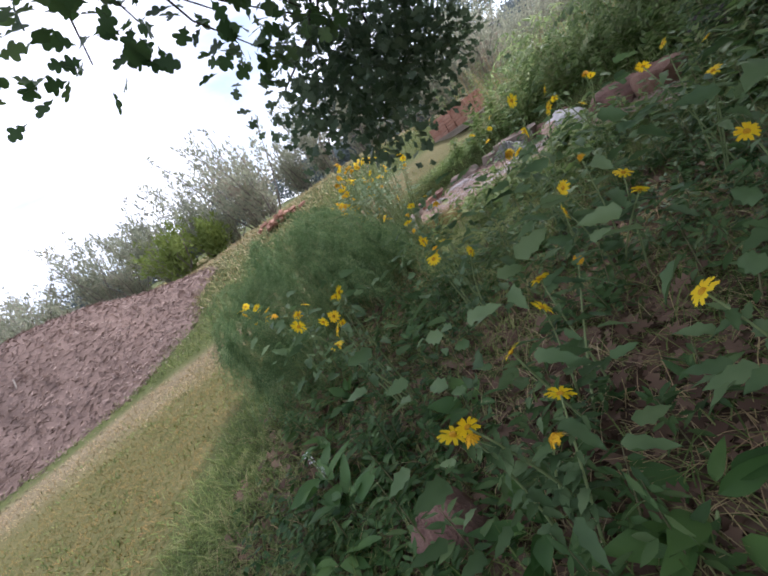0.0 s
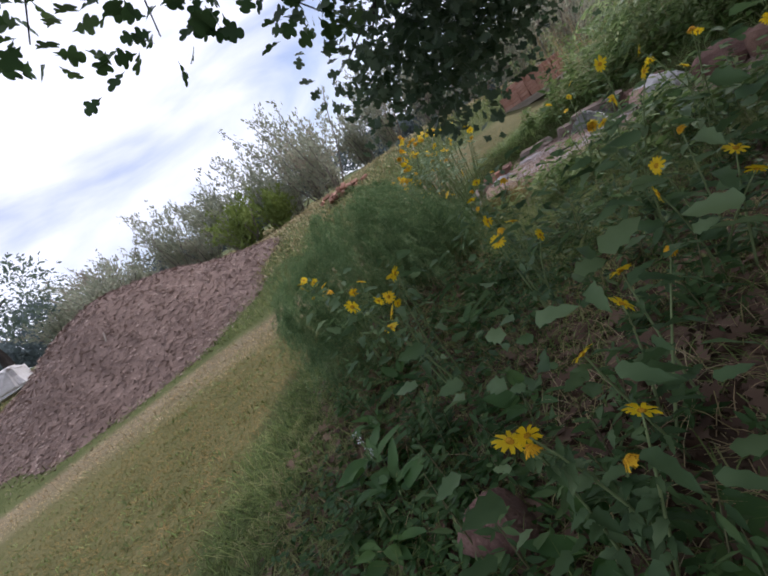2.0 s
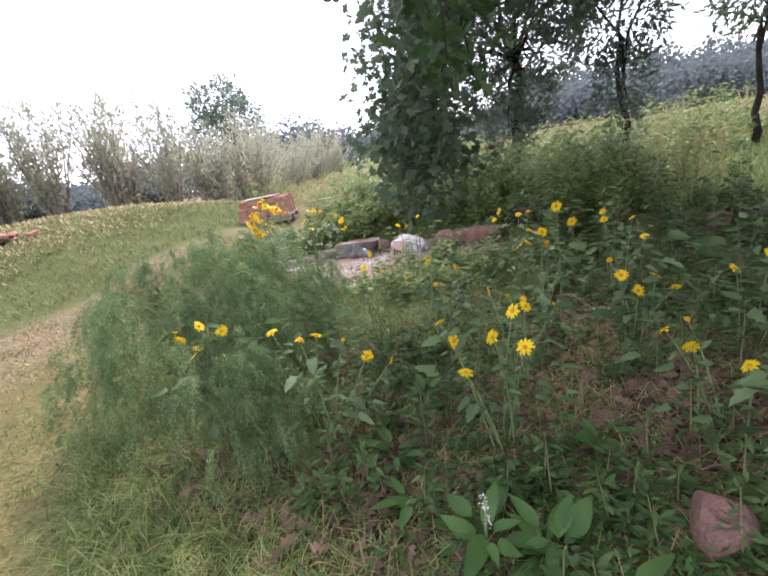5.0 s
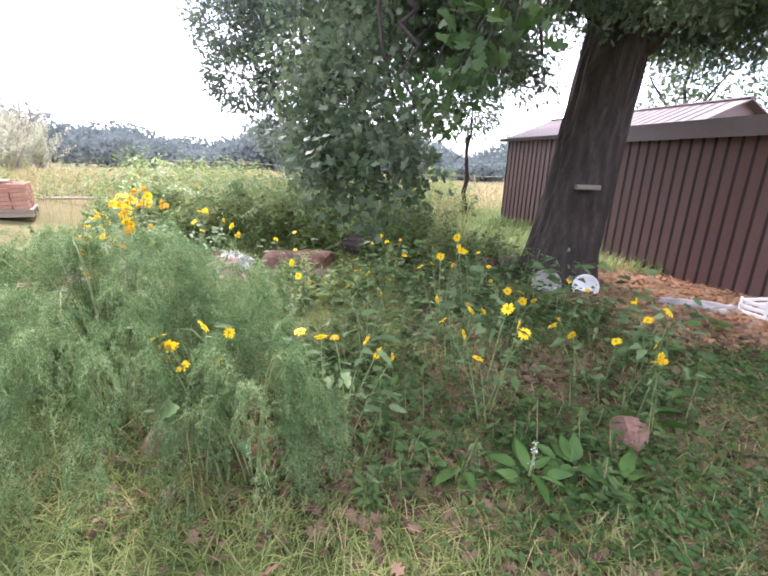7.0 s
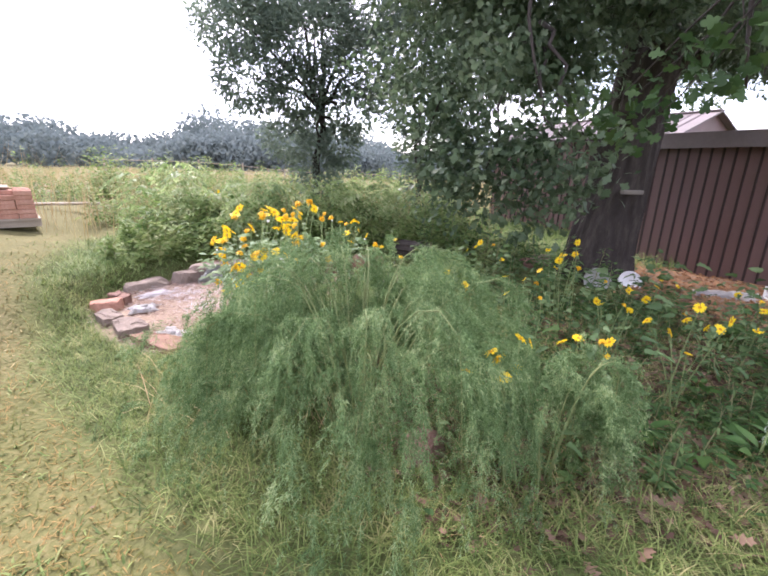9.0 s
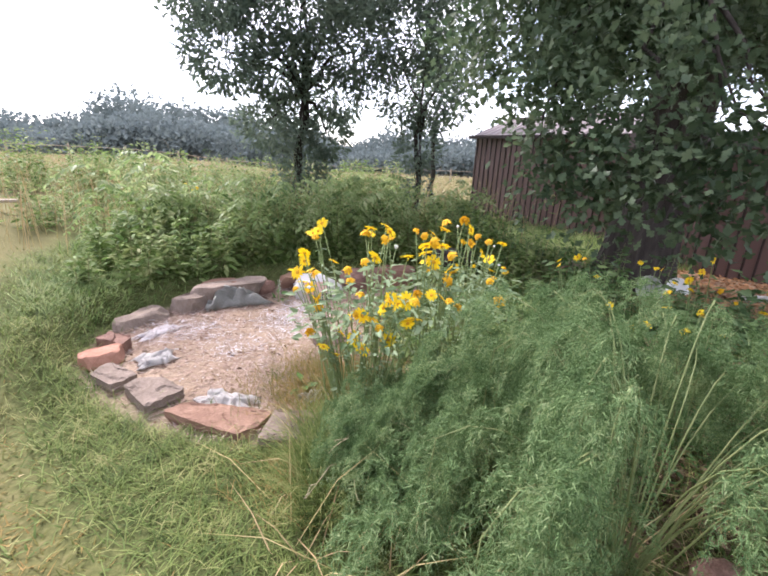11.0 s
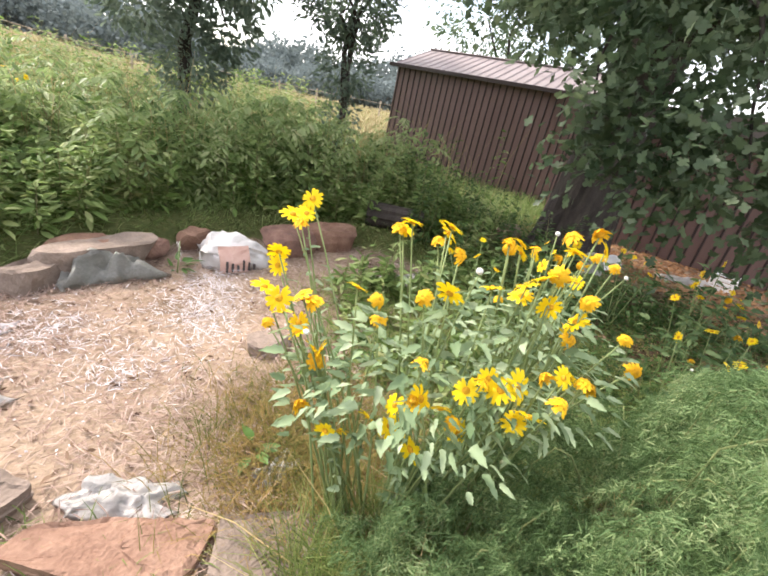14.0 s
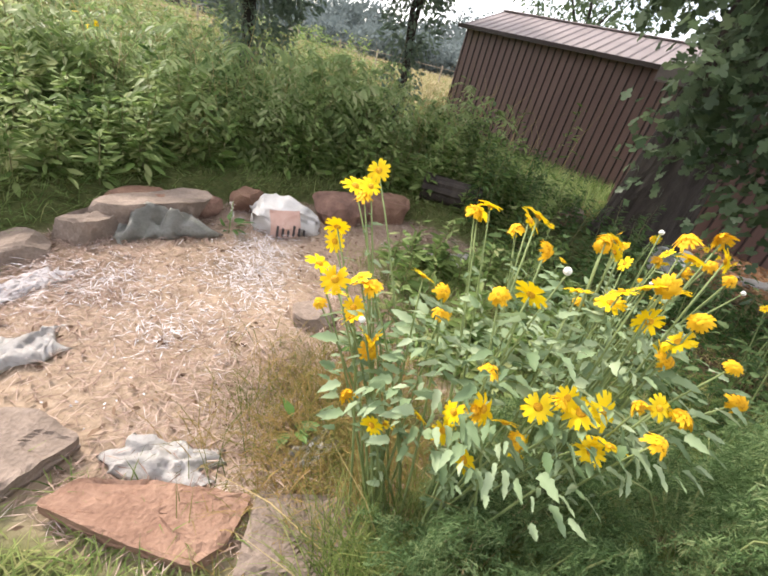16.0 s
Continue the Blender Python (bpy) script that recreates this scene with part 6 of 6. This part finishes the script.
blades("daisy_foot_grass", sow(9000, -2.5, -1.4, 2.45, 3.1, lambda x, y: 0.8 + 0 * x), 0.12, 0.46, 0.0036, 0.9, M["green"], "fine tall grass round the feet of the daisies")
lying("lawn_leaves", sow(260, -5.5, 2.5, -3.5, 6.0, lambda x, y: zones(x, y)[:, 0] * 0.5), LEAF, 0.015, 0.04, 1.0, M["litter"], "brown fallen leaves scattered on the lawn", "leaves", 0.3, 0.02)


# ---- tall weeds behind the bed ----
def weed_parts(places, heights, leaves, big=1.0):
    """Stems and leaves of upright weeds at places, as arrays."""
    n = len(places)
    lean = rng.normal(0, 0.12, (n, 2))
    t = rng.uniform(0.03, 1.0, (n, leaves))
    a = rng.uniform(0, 2 * np.pi, (n, leaves))
    side = (0.02 + 0.20 * (1 - t) * rng.random((n, leaves))) * heights[:, None]
    p = np.stack([places[:, None, 0] + lean[:, :1] * t * heights[:, None] + side * np.cos(a), places[:, None, 1] + lean[:, 1:] * t * heights[:, None] + side * np.sin(a), places[:, None, 2] + t * heights[:, None]], -1).reshape(-1, 3)
    d = np.stack([np.cos(a), np.sin(a), rng.uniform(-0.5, 0.7, a.shape)], -1).reshape(-1, 3)
    s = big * (rng.uniform(0.055, 0.145, a.shape) * (1.2 - 0.5 * t)).ravel()
    leaf = scatter(LEAF[0], LEAF[1], p, frames_along(d, unit(rng.normal(0, 0.4, d.shape) + (0, 0, 1))), np.column_stack([s, s * 0.8, s]))
    up = np.column_stack([lean, np.ones(n)])
    stem = scatter([(0, -0.5, 0), (0, 0.5, 0), (1, 0.15, 0), (1, -0.15, 0), (0, 0, 0.5), (1, 0, 0.15)], [(0, 1, 2, 3), (1, 4, 5, 2), (4, 0, 3, 5)], places, frames_along(up, np.array([0.3, 0.9, 0.1])), np.column_stack([heights, np.full(n, 0.011), np.full(n, 0.011)]))
    return leaf, stem


def compound_leaves(places, heights, leaves, pairs=6, big=1.0):
    """Feathered leaves like a sumac's: leaflets in pairs along drooping stalks."""
    n = len(places)
    t = rng.uniform(0.18, 1.0, (n, leaves))
    a = rng.uniform(0, 2 * np.pi, (n, leaves))
    base = np.stack([places[:, None, 0] + 0.02 * np.cos(a), places[:, None, 1] + 0.02 * np.sin(a), places[:, None, 2] + t * heights[:, None]], -1).reshape(-1, 1, 3)
    a = a.reshape(-1, 1)
    size = big * rng.uniform(0.22, 0.46, (n * leaves, 1, 1))
    lift = rng.uniform(0.1, 0.7, (n * leaves, 1))
    u = np.linspace(0.25, 1.0, pairs)[None]
    run = np.stack([np.cos(a) * u, np.sin(a) * u, lift * u - 0.75 * u ** 2], -1) * size + base
    ps, ds, ss = [], [], []
    for side in (-1, 1):
        w = a + side * rng.uniform(0.7, 1.2, a.shape)
        d = np.stack([np.cos(w) + 0 * u, np.sin(w) + 0 * u, -0.25 - 0.5 * u + 0 * w], -1) + rng.normal(0, 0.12, run.shape)
        ps.append(run.reshape(-1, 3))
        ds.append(d.reshape(-1, 3))
        ss.append((size[..., 0] * rng.uniform(0.24, 0.38, u.repeat(len(a), 0).shape) * (1.15 - 0.4 * u)).ravel())
    p, d, q = np.concatenate(ps), np.concatenate(ds), np.concatenate(ss)
    return scatter(LEAF[0], LEAF[1], p, frames_along(d, unit(rng.normal(0, 0.3, d.shape) + (0, 0, 1))), np.column_stack([q, q * 0.85, q]))


def sumac_stuff(name, xy, lo, hi, leaves, label, big=1.0):
    p = on_land(xy)
    stuff(name, mesh_of(name, *compound_leaves(p, lo + (hi - lo) * rng.random(len(p)) ** 1.2, leaves, 6, big), M["sumac"]), label, "weeds")


def weed_stuff(name, xy, lo, hi, leaves, label, material="weed", big=1.0):
    p = on_land(xy)
    leaf, stem = weed_parts(p, lo + (hi - lo) * rng.random(len(p)) ** 1.5, leaves, big)
    stuff(name, mesh_of(name, *leaf, M[material]), label, "weeds")
    stuff(name + "_stems", mesh_of(name + "_stems", *stem, M["weed_stem"]), "thin upright weed stems", "weeds")


weed_stuff("tall_weeds", sow(620, -6.2, 1.6, 6.5, 14.0, lambda x, y: step(0.5, 1.0, edge(x, y)) * step(1.24, 1.36, rho_of(x, y)) * (1 - step(0.0, 1.5, x - 0.2) * 0.9) * (0.35 + 0.65 * step(-0.2, 0.3, np.sin(2.3 * x + 1) * np.sin(2.1 * y + np.sin(1.7 * x))))), 0.3, 1.3, 60, "dense tall green weeds behind the raised bed")
sumac_stuff("sumac_thicket", sow(360, -5.8, 0.6, 6.6, 11.5, lambda x, y: step(0.6, 1.1, edge(x, y)) * step(1.28, 1.4, rho_of(x, y)) * (0.35 + 0.65 * step(-0.1, 0.4, np.sin(1.9 * x + 2) * np.sin(1.7 * y + 1.2 * np.sin(1.3 * x))))), 0.4, 1.25, 20, "thicket of green feathered leaves behind the raised bed", 0.8)
weed_stuff("far_weeds", sow(620, -9.5, 2.2, 13.0, 21.0, lambda x, y: 0.9 + 0 * x), 0.6, 1.6, 46, "tall hazy weeds further behind the bed", "weed", 1.7)
weed_stuff("low_weeds", sow(420, -4.6, 0.6, 5.6, 8.0, lambda x, y: step(1.16, 1.28, rho_of(x, y)) * step(0.4, 0.9, edge(x, y))), 0.35, 0.8, 70, "low leafy weeds over the edging stones")
weed_stuff("bed_weeds", sow(560, -0.4, 2.6, 1.5, 4.8, lambda x, y: zones(x, y)[:, 2] * 0.5 * trodden(x, y)), 0.10, 0.34, 34, "leafy green weeds in the flower bed", "bed_weed", 0.6)
weed_stuff("side_weeds", sow(90, -0.3, 1.9, 4.4, 7.2, lambda x, y: 0.7 + 0 * x), 0.3, 0.8, 70, "leafy weeds between the bed and the oak", "bed_weed", 0.8)


weed_stuff("ring_weeds", sow(150, -2.0, 0.2, 3.2, 5.2, lambda x, y: (rho_of(x, y) < 1.1) * step(-1.9, -1.3, x)), 0.15, 0.45, 40, "low leafy weeds spreading into the straw bed")
blades("ring_grass", sow(26000, -2.1, 0.3, 3.0, 5.4, lambda x, y: step(-2.0, -1.2, x) * (1 - step(4.8, 5.4, y)) * 0.9), 0.08, 0.3, 0.0045, 0.5, M["green"], "fine green grass growing into the straw bed")
weed_stuff("edge_weeds", sow(230, -4.4, 0.5, 5.0, 7.0, lambda x, y: step(1.1, 1.16, rho_of(x, y)) * (1 - step(1.3, 1.4, rho_of(x, y))) * step(0.3, 0.6, edge(x, y))), 0.25, 0.6, 70, "leafy weeds leaning over the edging stones")


weed_stuff("path_weeds", sow(260, -10.5, -5.8, 8.0, 18.0, lambda x, y: step(0.3, 1.0, np.abs(line_side([(-6.4, 6), (-7.4, 9), (-9.5, 18)], x, y)))), 0.4, 1.2, 60, "rough green weeds along the dry track")
blades("seed_stems", sow(2200, -7.5, 1.5, 6.8, 16.0, lambda x, y: step(1.35, 1.5, rho_of(x, y)) * 0.8), 0.8, 1.6, 0.008, 2.2, M["dry"], "thin dry stems standing among the weeds", "weeds")


def weed_plant(x, y, high, leaves, label):
    z = float(land(x, y)) - 0.02
    plant = thing("tall_weed", x, y, z, label, "weed", "tall weeds by the path")
    stem = weed_parts(np.zeros((1, 3)), np.array([high]), leaves)[1]
    put("stem", mesh_of("stem", *stem, M["weed_stem"]), plant)
    for k in range(4):
        a, z0 = rng.uniform(0, 6.28), high * rng.uniform(0.3, 0.7)
        part("branch", tube([(0, 0, z0), (0.1 * math.cos(a), 0.1 * math.sin(a), z0 + 0.12), (0.2 * math.cos(a), 0.2 * math.sin(a), z0 + 0.3)], [0.005, 0.004, 0.002], 4), M["weed_stem"], plant)
    put("foliage", mesh_of("foliage", *compound_leaves(np.zeros((1, 3)), np.array([high]), 20, 7, 1.1), M["sumac"]), plant)
    return plant


for wx, wy, wh in ((-4.6, 6.6, 0.9), (-4.2, 7.1, 1.3), (-3.5, 6.9, 0.9), (-2.95, 6.5, 1.15), (-4.9, 7.4, 1.2), (-2.4, 6.9, 1.0), (-1.7, 7.0, 1.1), (-1.1, 7.0, 0.95), (-4.4, 8.0, 1.4)):
    weed_plant(wx, wy, wh, 120, "tall leafy green weed behind the edging stones")


# ---- trees and shrubs further off ----
def leaf_cloud(centres, count, size, template=LEAF, hang=-0.1):
    w = np.array([c[3] * c[4] * c[5] for c in centres]) ** 0.7
    ps, ds = [], []
    for c, k in zip(centres, (count * w / w.sum()).astype(int)):
        d = unit(rng.normal(0, 1, (k, 3)))
        p = np.array(c[:3]) + d * np.array(c[3:6]) * rng.uniform(0.35, 1.0, (k, 1)) ** 0.6
        ps.append(p + rng.normal(0, 0.08 * min(c[3:6]), (k, 3)))
        ds.append(d + rng.normal(0, 0.8, (k, 3)) + (0, 0, hang))
    p, d = np.concatenate(ps), np.concatenate(ds)
    return scatter(template[0], template[1], p, frames_along(d, unit(rng.normal(0, 0.7, d.shape) + (0, 0, 0.6))), rng.uniform(0.6, 1.4, len(p)) * size)


def small_tree(x, y, trunk_h, trunk_r, clouds, count, size, leaf, label, name="tree", lean=0.0):
    z = float(land(x, y)) - 0.1
    tree = thing(name, x, y, z, label, "tree")
    part("trunk", tube(bend((0, 0, 0), (lean, 0, trunk_h), 0, 0.04, 7, int(abs(x * 7))), np.linspace(trunk_r, trunk_r * 0.5, 7), 8), M["bark"], tree)
    for k, c in enumerate(clouds):
        part("limb", tube(bend((lean * 0.8, 0, trunk_h * 0.8), c[:3], 0.15, 0.06, 6, k), np.linspace(trunk_r * 0.4, trunk_r * 0.1, 6), 5), M["bark"], tree)
    v, f = leaf_cloud(clouds, count, size)
    put("crown", mesh_of("crown", v, f, leaf), tree)
    return tree


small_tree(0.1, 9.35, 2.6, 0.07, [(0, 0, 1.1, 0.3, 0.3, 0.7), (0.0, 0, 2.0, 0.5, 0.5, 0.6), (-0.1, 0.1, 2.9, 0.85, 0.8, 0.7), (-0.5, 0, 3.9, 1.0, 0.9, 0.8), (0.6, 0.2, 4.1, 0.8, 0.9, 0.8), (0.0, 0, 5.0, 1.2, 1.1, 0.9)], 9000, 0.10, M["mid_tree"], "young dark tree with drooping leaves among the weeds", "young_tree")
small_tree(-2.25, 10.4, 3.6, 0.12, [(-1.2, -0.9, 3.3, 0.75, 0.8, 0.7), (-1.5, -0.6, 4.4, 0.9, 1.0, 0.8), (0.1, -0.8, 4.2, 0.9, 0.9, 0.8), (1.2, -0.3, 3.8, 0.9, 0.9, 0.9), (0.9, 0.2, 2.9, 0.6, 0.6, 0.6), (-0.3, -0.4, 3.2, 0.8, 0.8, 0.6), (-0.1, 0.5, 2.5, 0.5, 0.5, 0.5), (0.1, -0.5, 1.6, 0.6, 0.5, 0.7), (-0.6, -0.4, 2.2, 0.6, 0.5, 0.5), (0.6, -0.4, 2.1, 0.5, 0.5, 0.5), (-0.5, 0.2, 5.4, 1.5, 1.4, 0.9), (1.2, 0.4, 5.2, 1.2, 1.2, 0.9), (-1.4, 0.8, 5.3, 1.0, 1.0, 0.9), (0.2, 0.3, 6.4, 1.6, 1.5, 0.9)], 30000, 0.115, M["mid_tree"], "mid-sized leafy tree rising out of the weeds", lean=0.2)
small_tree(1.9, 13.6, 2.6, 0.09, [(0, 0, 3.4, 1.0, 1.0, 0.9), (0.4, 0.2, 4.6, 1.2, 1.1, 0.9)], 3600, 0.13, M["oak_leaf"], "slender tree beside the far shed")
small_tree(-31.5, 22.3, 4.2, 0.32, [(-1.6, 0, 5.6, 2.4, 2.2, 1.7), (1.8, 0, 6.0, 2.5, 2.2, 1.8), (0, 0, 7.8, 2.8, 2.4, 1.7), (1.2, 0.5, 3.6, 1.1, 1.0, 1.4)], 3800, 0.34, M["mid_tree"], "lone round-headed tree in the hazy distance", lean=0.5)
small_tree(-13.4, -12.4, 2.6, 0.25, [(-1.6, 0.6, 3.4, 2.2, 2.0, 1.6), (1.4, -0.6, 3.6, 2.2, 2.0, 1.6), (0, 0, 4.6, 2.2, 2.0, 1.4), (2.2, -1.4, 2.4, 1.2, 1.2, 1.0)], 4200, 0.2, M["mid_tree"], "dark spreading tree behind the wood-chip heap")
small_tree(10.0, 17.0, 3.5, 0.2, [(-1.5, 0, 5.0, 2.2, 2.0, 1.8), (1.4, 0, 5.4, 2.4, 2.0, 1.8), (0, 0, 7.0, 2.6, 2.2, 1.6)], 4200, 0.2, M["oak_leaf"], "broad green tree behind the sheds")
small_tree(9.0, 7.0, 3.5, 0.22, [(-1.5, 0, 5.0, 2.0, 2.0, 1.8), (1.4, 0, 5.6, 2.4, 2.0, 1.8), (0, 1.5, 6.2, 2.4, 2.2, 1.6)], 4200, 0.16, M["oak_leaf"], "broad green tree rising over the long shed")


def dead_tree(x, y):
    tree = thing("dead_tree", x, y, float(land(x, y)) - 0.1, "bare dead tree with forked grey limbs", "tree")
    part("trunk", tube(bend((0, 0, 0), (0.3, 0, 3.4), 0, 0.08, 6, 3), np.linspace(0.16, 0.09, 6), 6), M["twig"], tree)
    for k, e in enumerate(((-1.3, 0, 5.0), (1.5, 0.2, 5.3), (0.4, -0.4, 5.8), (2.2, 0, 4.2), (-0.6, 0.3, 5.6))):
        part("limb", tube(bend((0.25, 0, 2.4 + 0.2 * k), e, 0.1, 0.1, 6, 20 + k), np.linspace(0.08, 0.02, 6), 5), M["twig"], tree)
    return tree


dead_tree(-27, 29)


def brush(x, y, wide, high, leaf, label, seed):
    """A thin, upright grey shrub: many fanned stems with sparse leaves towards their ends."""
    g = np.random.default_rng(seed)
    shrub = thing("shrub", x, y, float(land(x, y)) - 0.1, label, "shrub", "shrubs along the meadow")
    n = 34
    tips = np.column_stack([g.normal(0, 0.5 * wide, n), g.normal(0, 0.4 * wide, n), high * g.uniform(0.55, 1.08, n)])
    for k in range(0, n, 3):
        part("stem", tube(bend((0.1 * tips[k, 0], 0.1 * tips[k, 1], 0), tips[k], 0, 0.08, 5, seed * 50 + k), np.linspace(0.03, 0.008, 5), 4), M["twig"], shrub)
    m = 3000
    which, t = g.integers(0, n, m), g.uniform(0.05, 1.0, m) ** 0.7
    p = tips[which] * np.column_stack([t ** 1.2, t ** 1.2, t]) + g.normal(0, 0.14, (m, 3)) * (1.5 - t)[:, None]
    p[:, 2] = np.abs(p[:, 2])
    d = unit(tips[which]) + g.normal(0, 0.5, (m, 3))
    v, f = scatter(LEAF[0], LEAF[1], p, frames_along(d, unit(g.normal(0, 1, d.shape))), g.uniform(0.07, 0.19, m))
    put("foliage", mesh_of("foliage", v, f, leaf), shrub)
    return shrub


g2 = np.random.default_rng(21)
for k in range(26):
    yy = -12.5 + 1.15 * k
    xx = -14.2 - 0.012 * (yy - 2) ** 2 + g2.normal(0, 0.9)
    brush(xx, yy + g2.normal(0, 0.4), g2.uniform(1.2, 1.9), g2.uniform(2.2, 3.9) * (1.0 if yy > -6 else 0.85), M["shrub"], "thin grey-green shrub with bare upright twigs", 100 + k)
for k in range(12):
    brush(-18.5 - 0.9 * k, 14.0 + 1.6 * k + g2.normal(0, 0.5), 2.2, g2.uniform(2.6, 4.2), M["shrub"], "thin grey-green shrub with bare upright twigs", 200 + k)
brush(-12.6, -1.6, 1.5, 1.7, M["shrub_light"], "low yellow-green shrub at the meadow's edge", 300)
brush(-12.9, -0.4, 1.2, 1.4, M["shrub_light"], "low yellow-green shrub at the meadow's edge", 301)


def bale(x, y, turn, s):
    """A bulky load under a tied white sheet."""
    bm = bmesh.new()
    bmesh.ops.create_icosphere(bm, subdivisions=4, radius=1)
    for v in bm.verts:
        p = v.co.copy()
        q = Vector([math.copysign(abs(c) ** 0.3, c) for c in p])
        q += 0.22 * noise.noise_vector(p * 1.6 + Vector((s * 9, 0, 0))) + 0.07 * noise.noise_vector(p * 5)
        v.co = Vector((q.x * 1.0 * s, q.y * 0.6 * s, (q.z + 0.9) * 0.5 * s))
    ob = part("covered_bale", bm, M["sheet"])
    ob.matrix_basis = pose(x, y, float(land(x, y)) - 0.03, 0, 0, turn)
    return tagged(ob, "bulky bale wrapped in a crumpled white sheet", "bale", "wrapped bales")


bale(-10.6, -10.2, 30, 0.8)
bale(-9.9, -11.4, 20, 0.66)
bale(-9.0, -12.4, 15, 0.5)


def rail_fence(x0, y0, x1, y1, n):
    fence = thing("rail_fence", x0, y0, 0.0, "grey wooden rail fence across the far meadow", "fence")
    pts = [(x0 + (x1 - x0) * k / n, y0 + (y1 - y0) * k / n) for k in range(n + 1)]
    for a in pts:
        z = float(land(*a))
        part("post", block(a[0] - x0 - 0.045, a[0] - x0 + 0.045, a[1] - y0 - 0.045, a[1] - y0 + 0.045, z - 0.2, z + 1.2, 0.01), M["wood"], fence)
    for a, b in zip(pts, pts[1:]):
        for h in (0.6, 1.05):
            part("rail", tube([(a[0] - x0, a[1] - y0 - 0.07, float(land(*a)) + h), (b[0] - x0, b[1] - y0 - 0.07, float(land(*b)) + h)], [0.018, 0.018], 5), M["wood"], fence)
    return fence


rail_fence(-16, 27, 20, 33, 14)

# ---- wooded hills that close the view ----
def woods(name, a0, a1, dist, base, high, n, label):
    """A long wood on a low ridge between two bearings; its leaf colour carries the haze."""
    ang = np.radians(rng.uniform(a0, a1, n))
    d = dist * rng.uniform(0.9, 1.15, n)
    cx, cy = -d * np.sin(ang), d * np.cos(ang)
    tall = high * (0.72 + 0.2 * np.sin(9 * ang) + 0.14 * np.sin(23 * ang + 1)) * rng.uniform(0.7, 1.15, n)
    ps, ss = [], []
    for x, y, t in zip(cx, cy, tall):
        k = 420
        q = unit(rng.normal(0, 1, (k, 3))) * rng.uniform(0.5, 1.0, (k, 1))
        zc = float(land(x, y)) + base
        ps.append(np.array([x, y, zc + t * 0.5]) + q * np.array([0.045 * dist, 0.045 * dist, t * 0.55]))
        ss.append(rng.uniform(0.5, 1.2, k) * 0.0075 * dist)
    p, s = np.concatenate(ps), np.concatenate(ss)
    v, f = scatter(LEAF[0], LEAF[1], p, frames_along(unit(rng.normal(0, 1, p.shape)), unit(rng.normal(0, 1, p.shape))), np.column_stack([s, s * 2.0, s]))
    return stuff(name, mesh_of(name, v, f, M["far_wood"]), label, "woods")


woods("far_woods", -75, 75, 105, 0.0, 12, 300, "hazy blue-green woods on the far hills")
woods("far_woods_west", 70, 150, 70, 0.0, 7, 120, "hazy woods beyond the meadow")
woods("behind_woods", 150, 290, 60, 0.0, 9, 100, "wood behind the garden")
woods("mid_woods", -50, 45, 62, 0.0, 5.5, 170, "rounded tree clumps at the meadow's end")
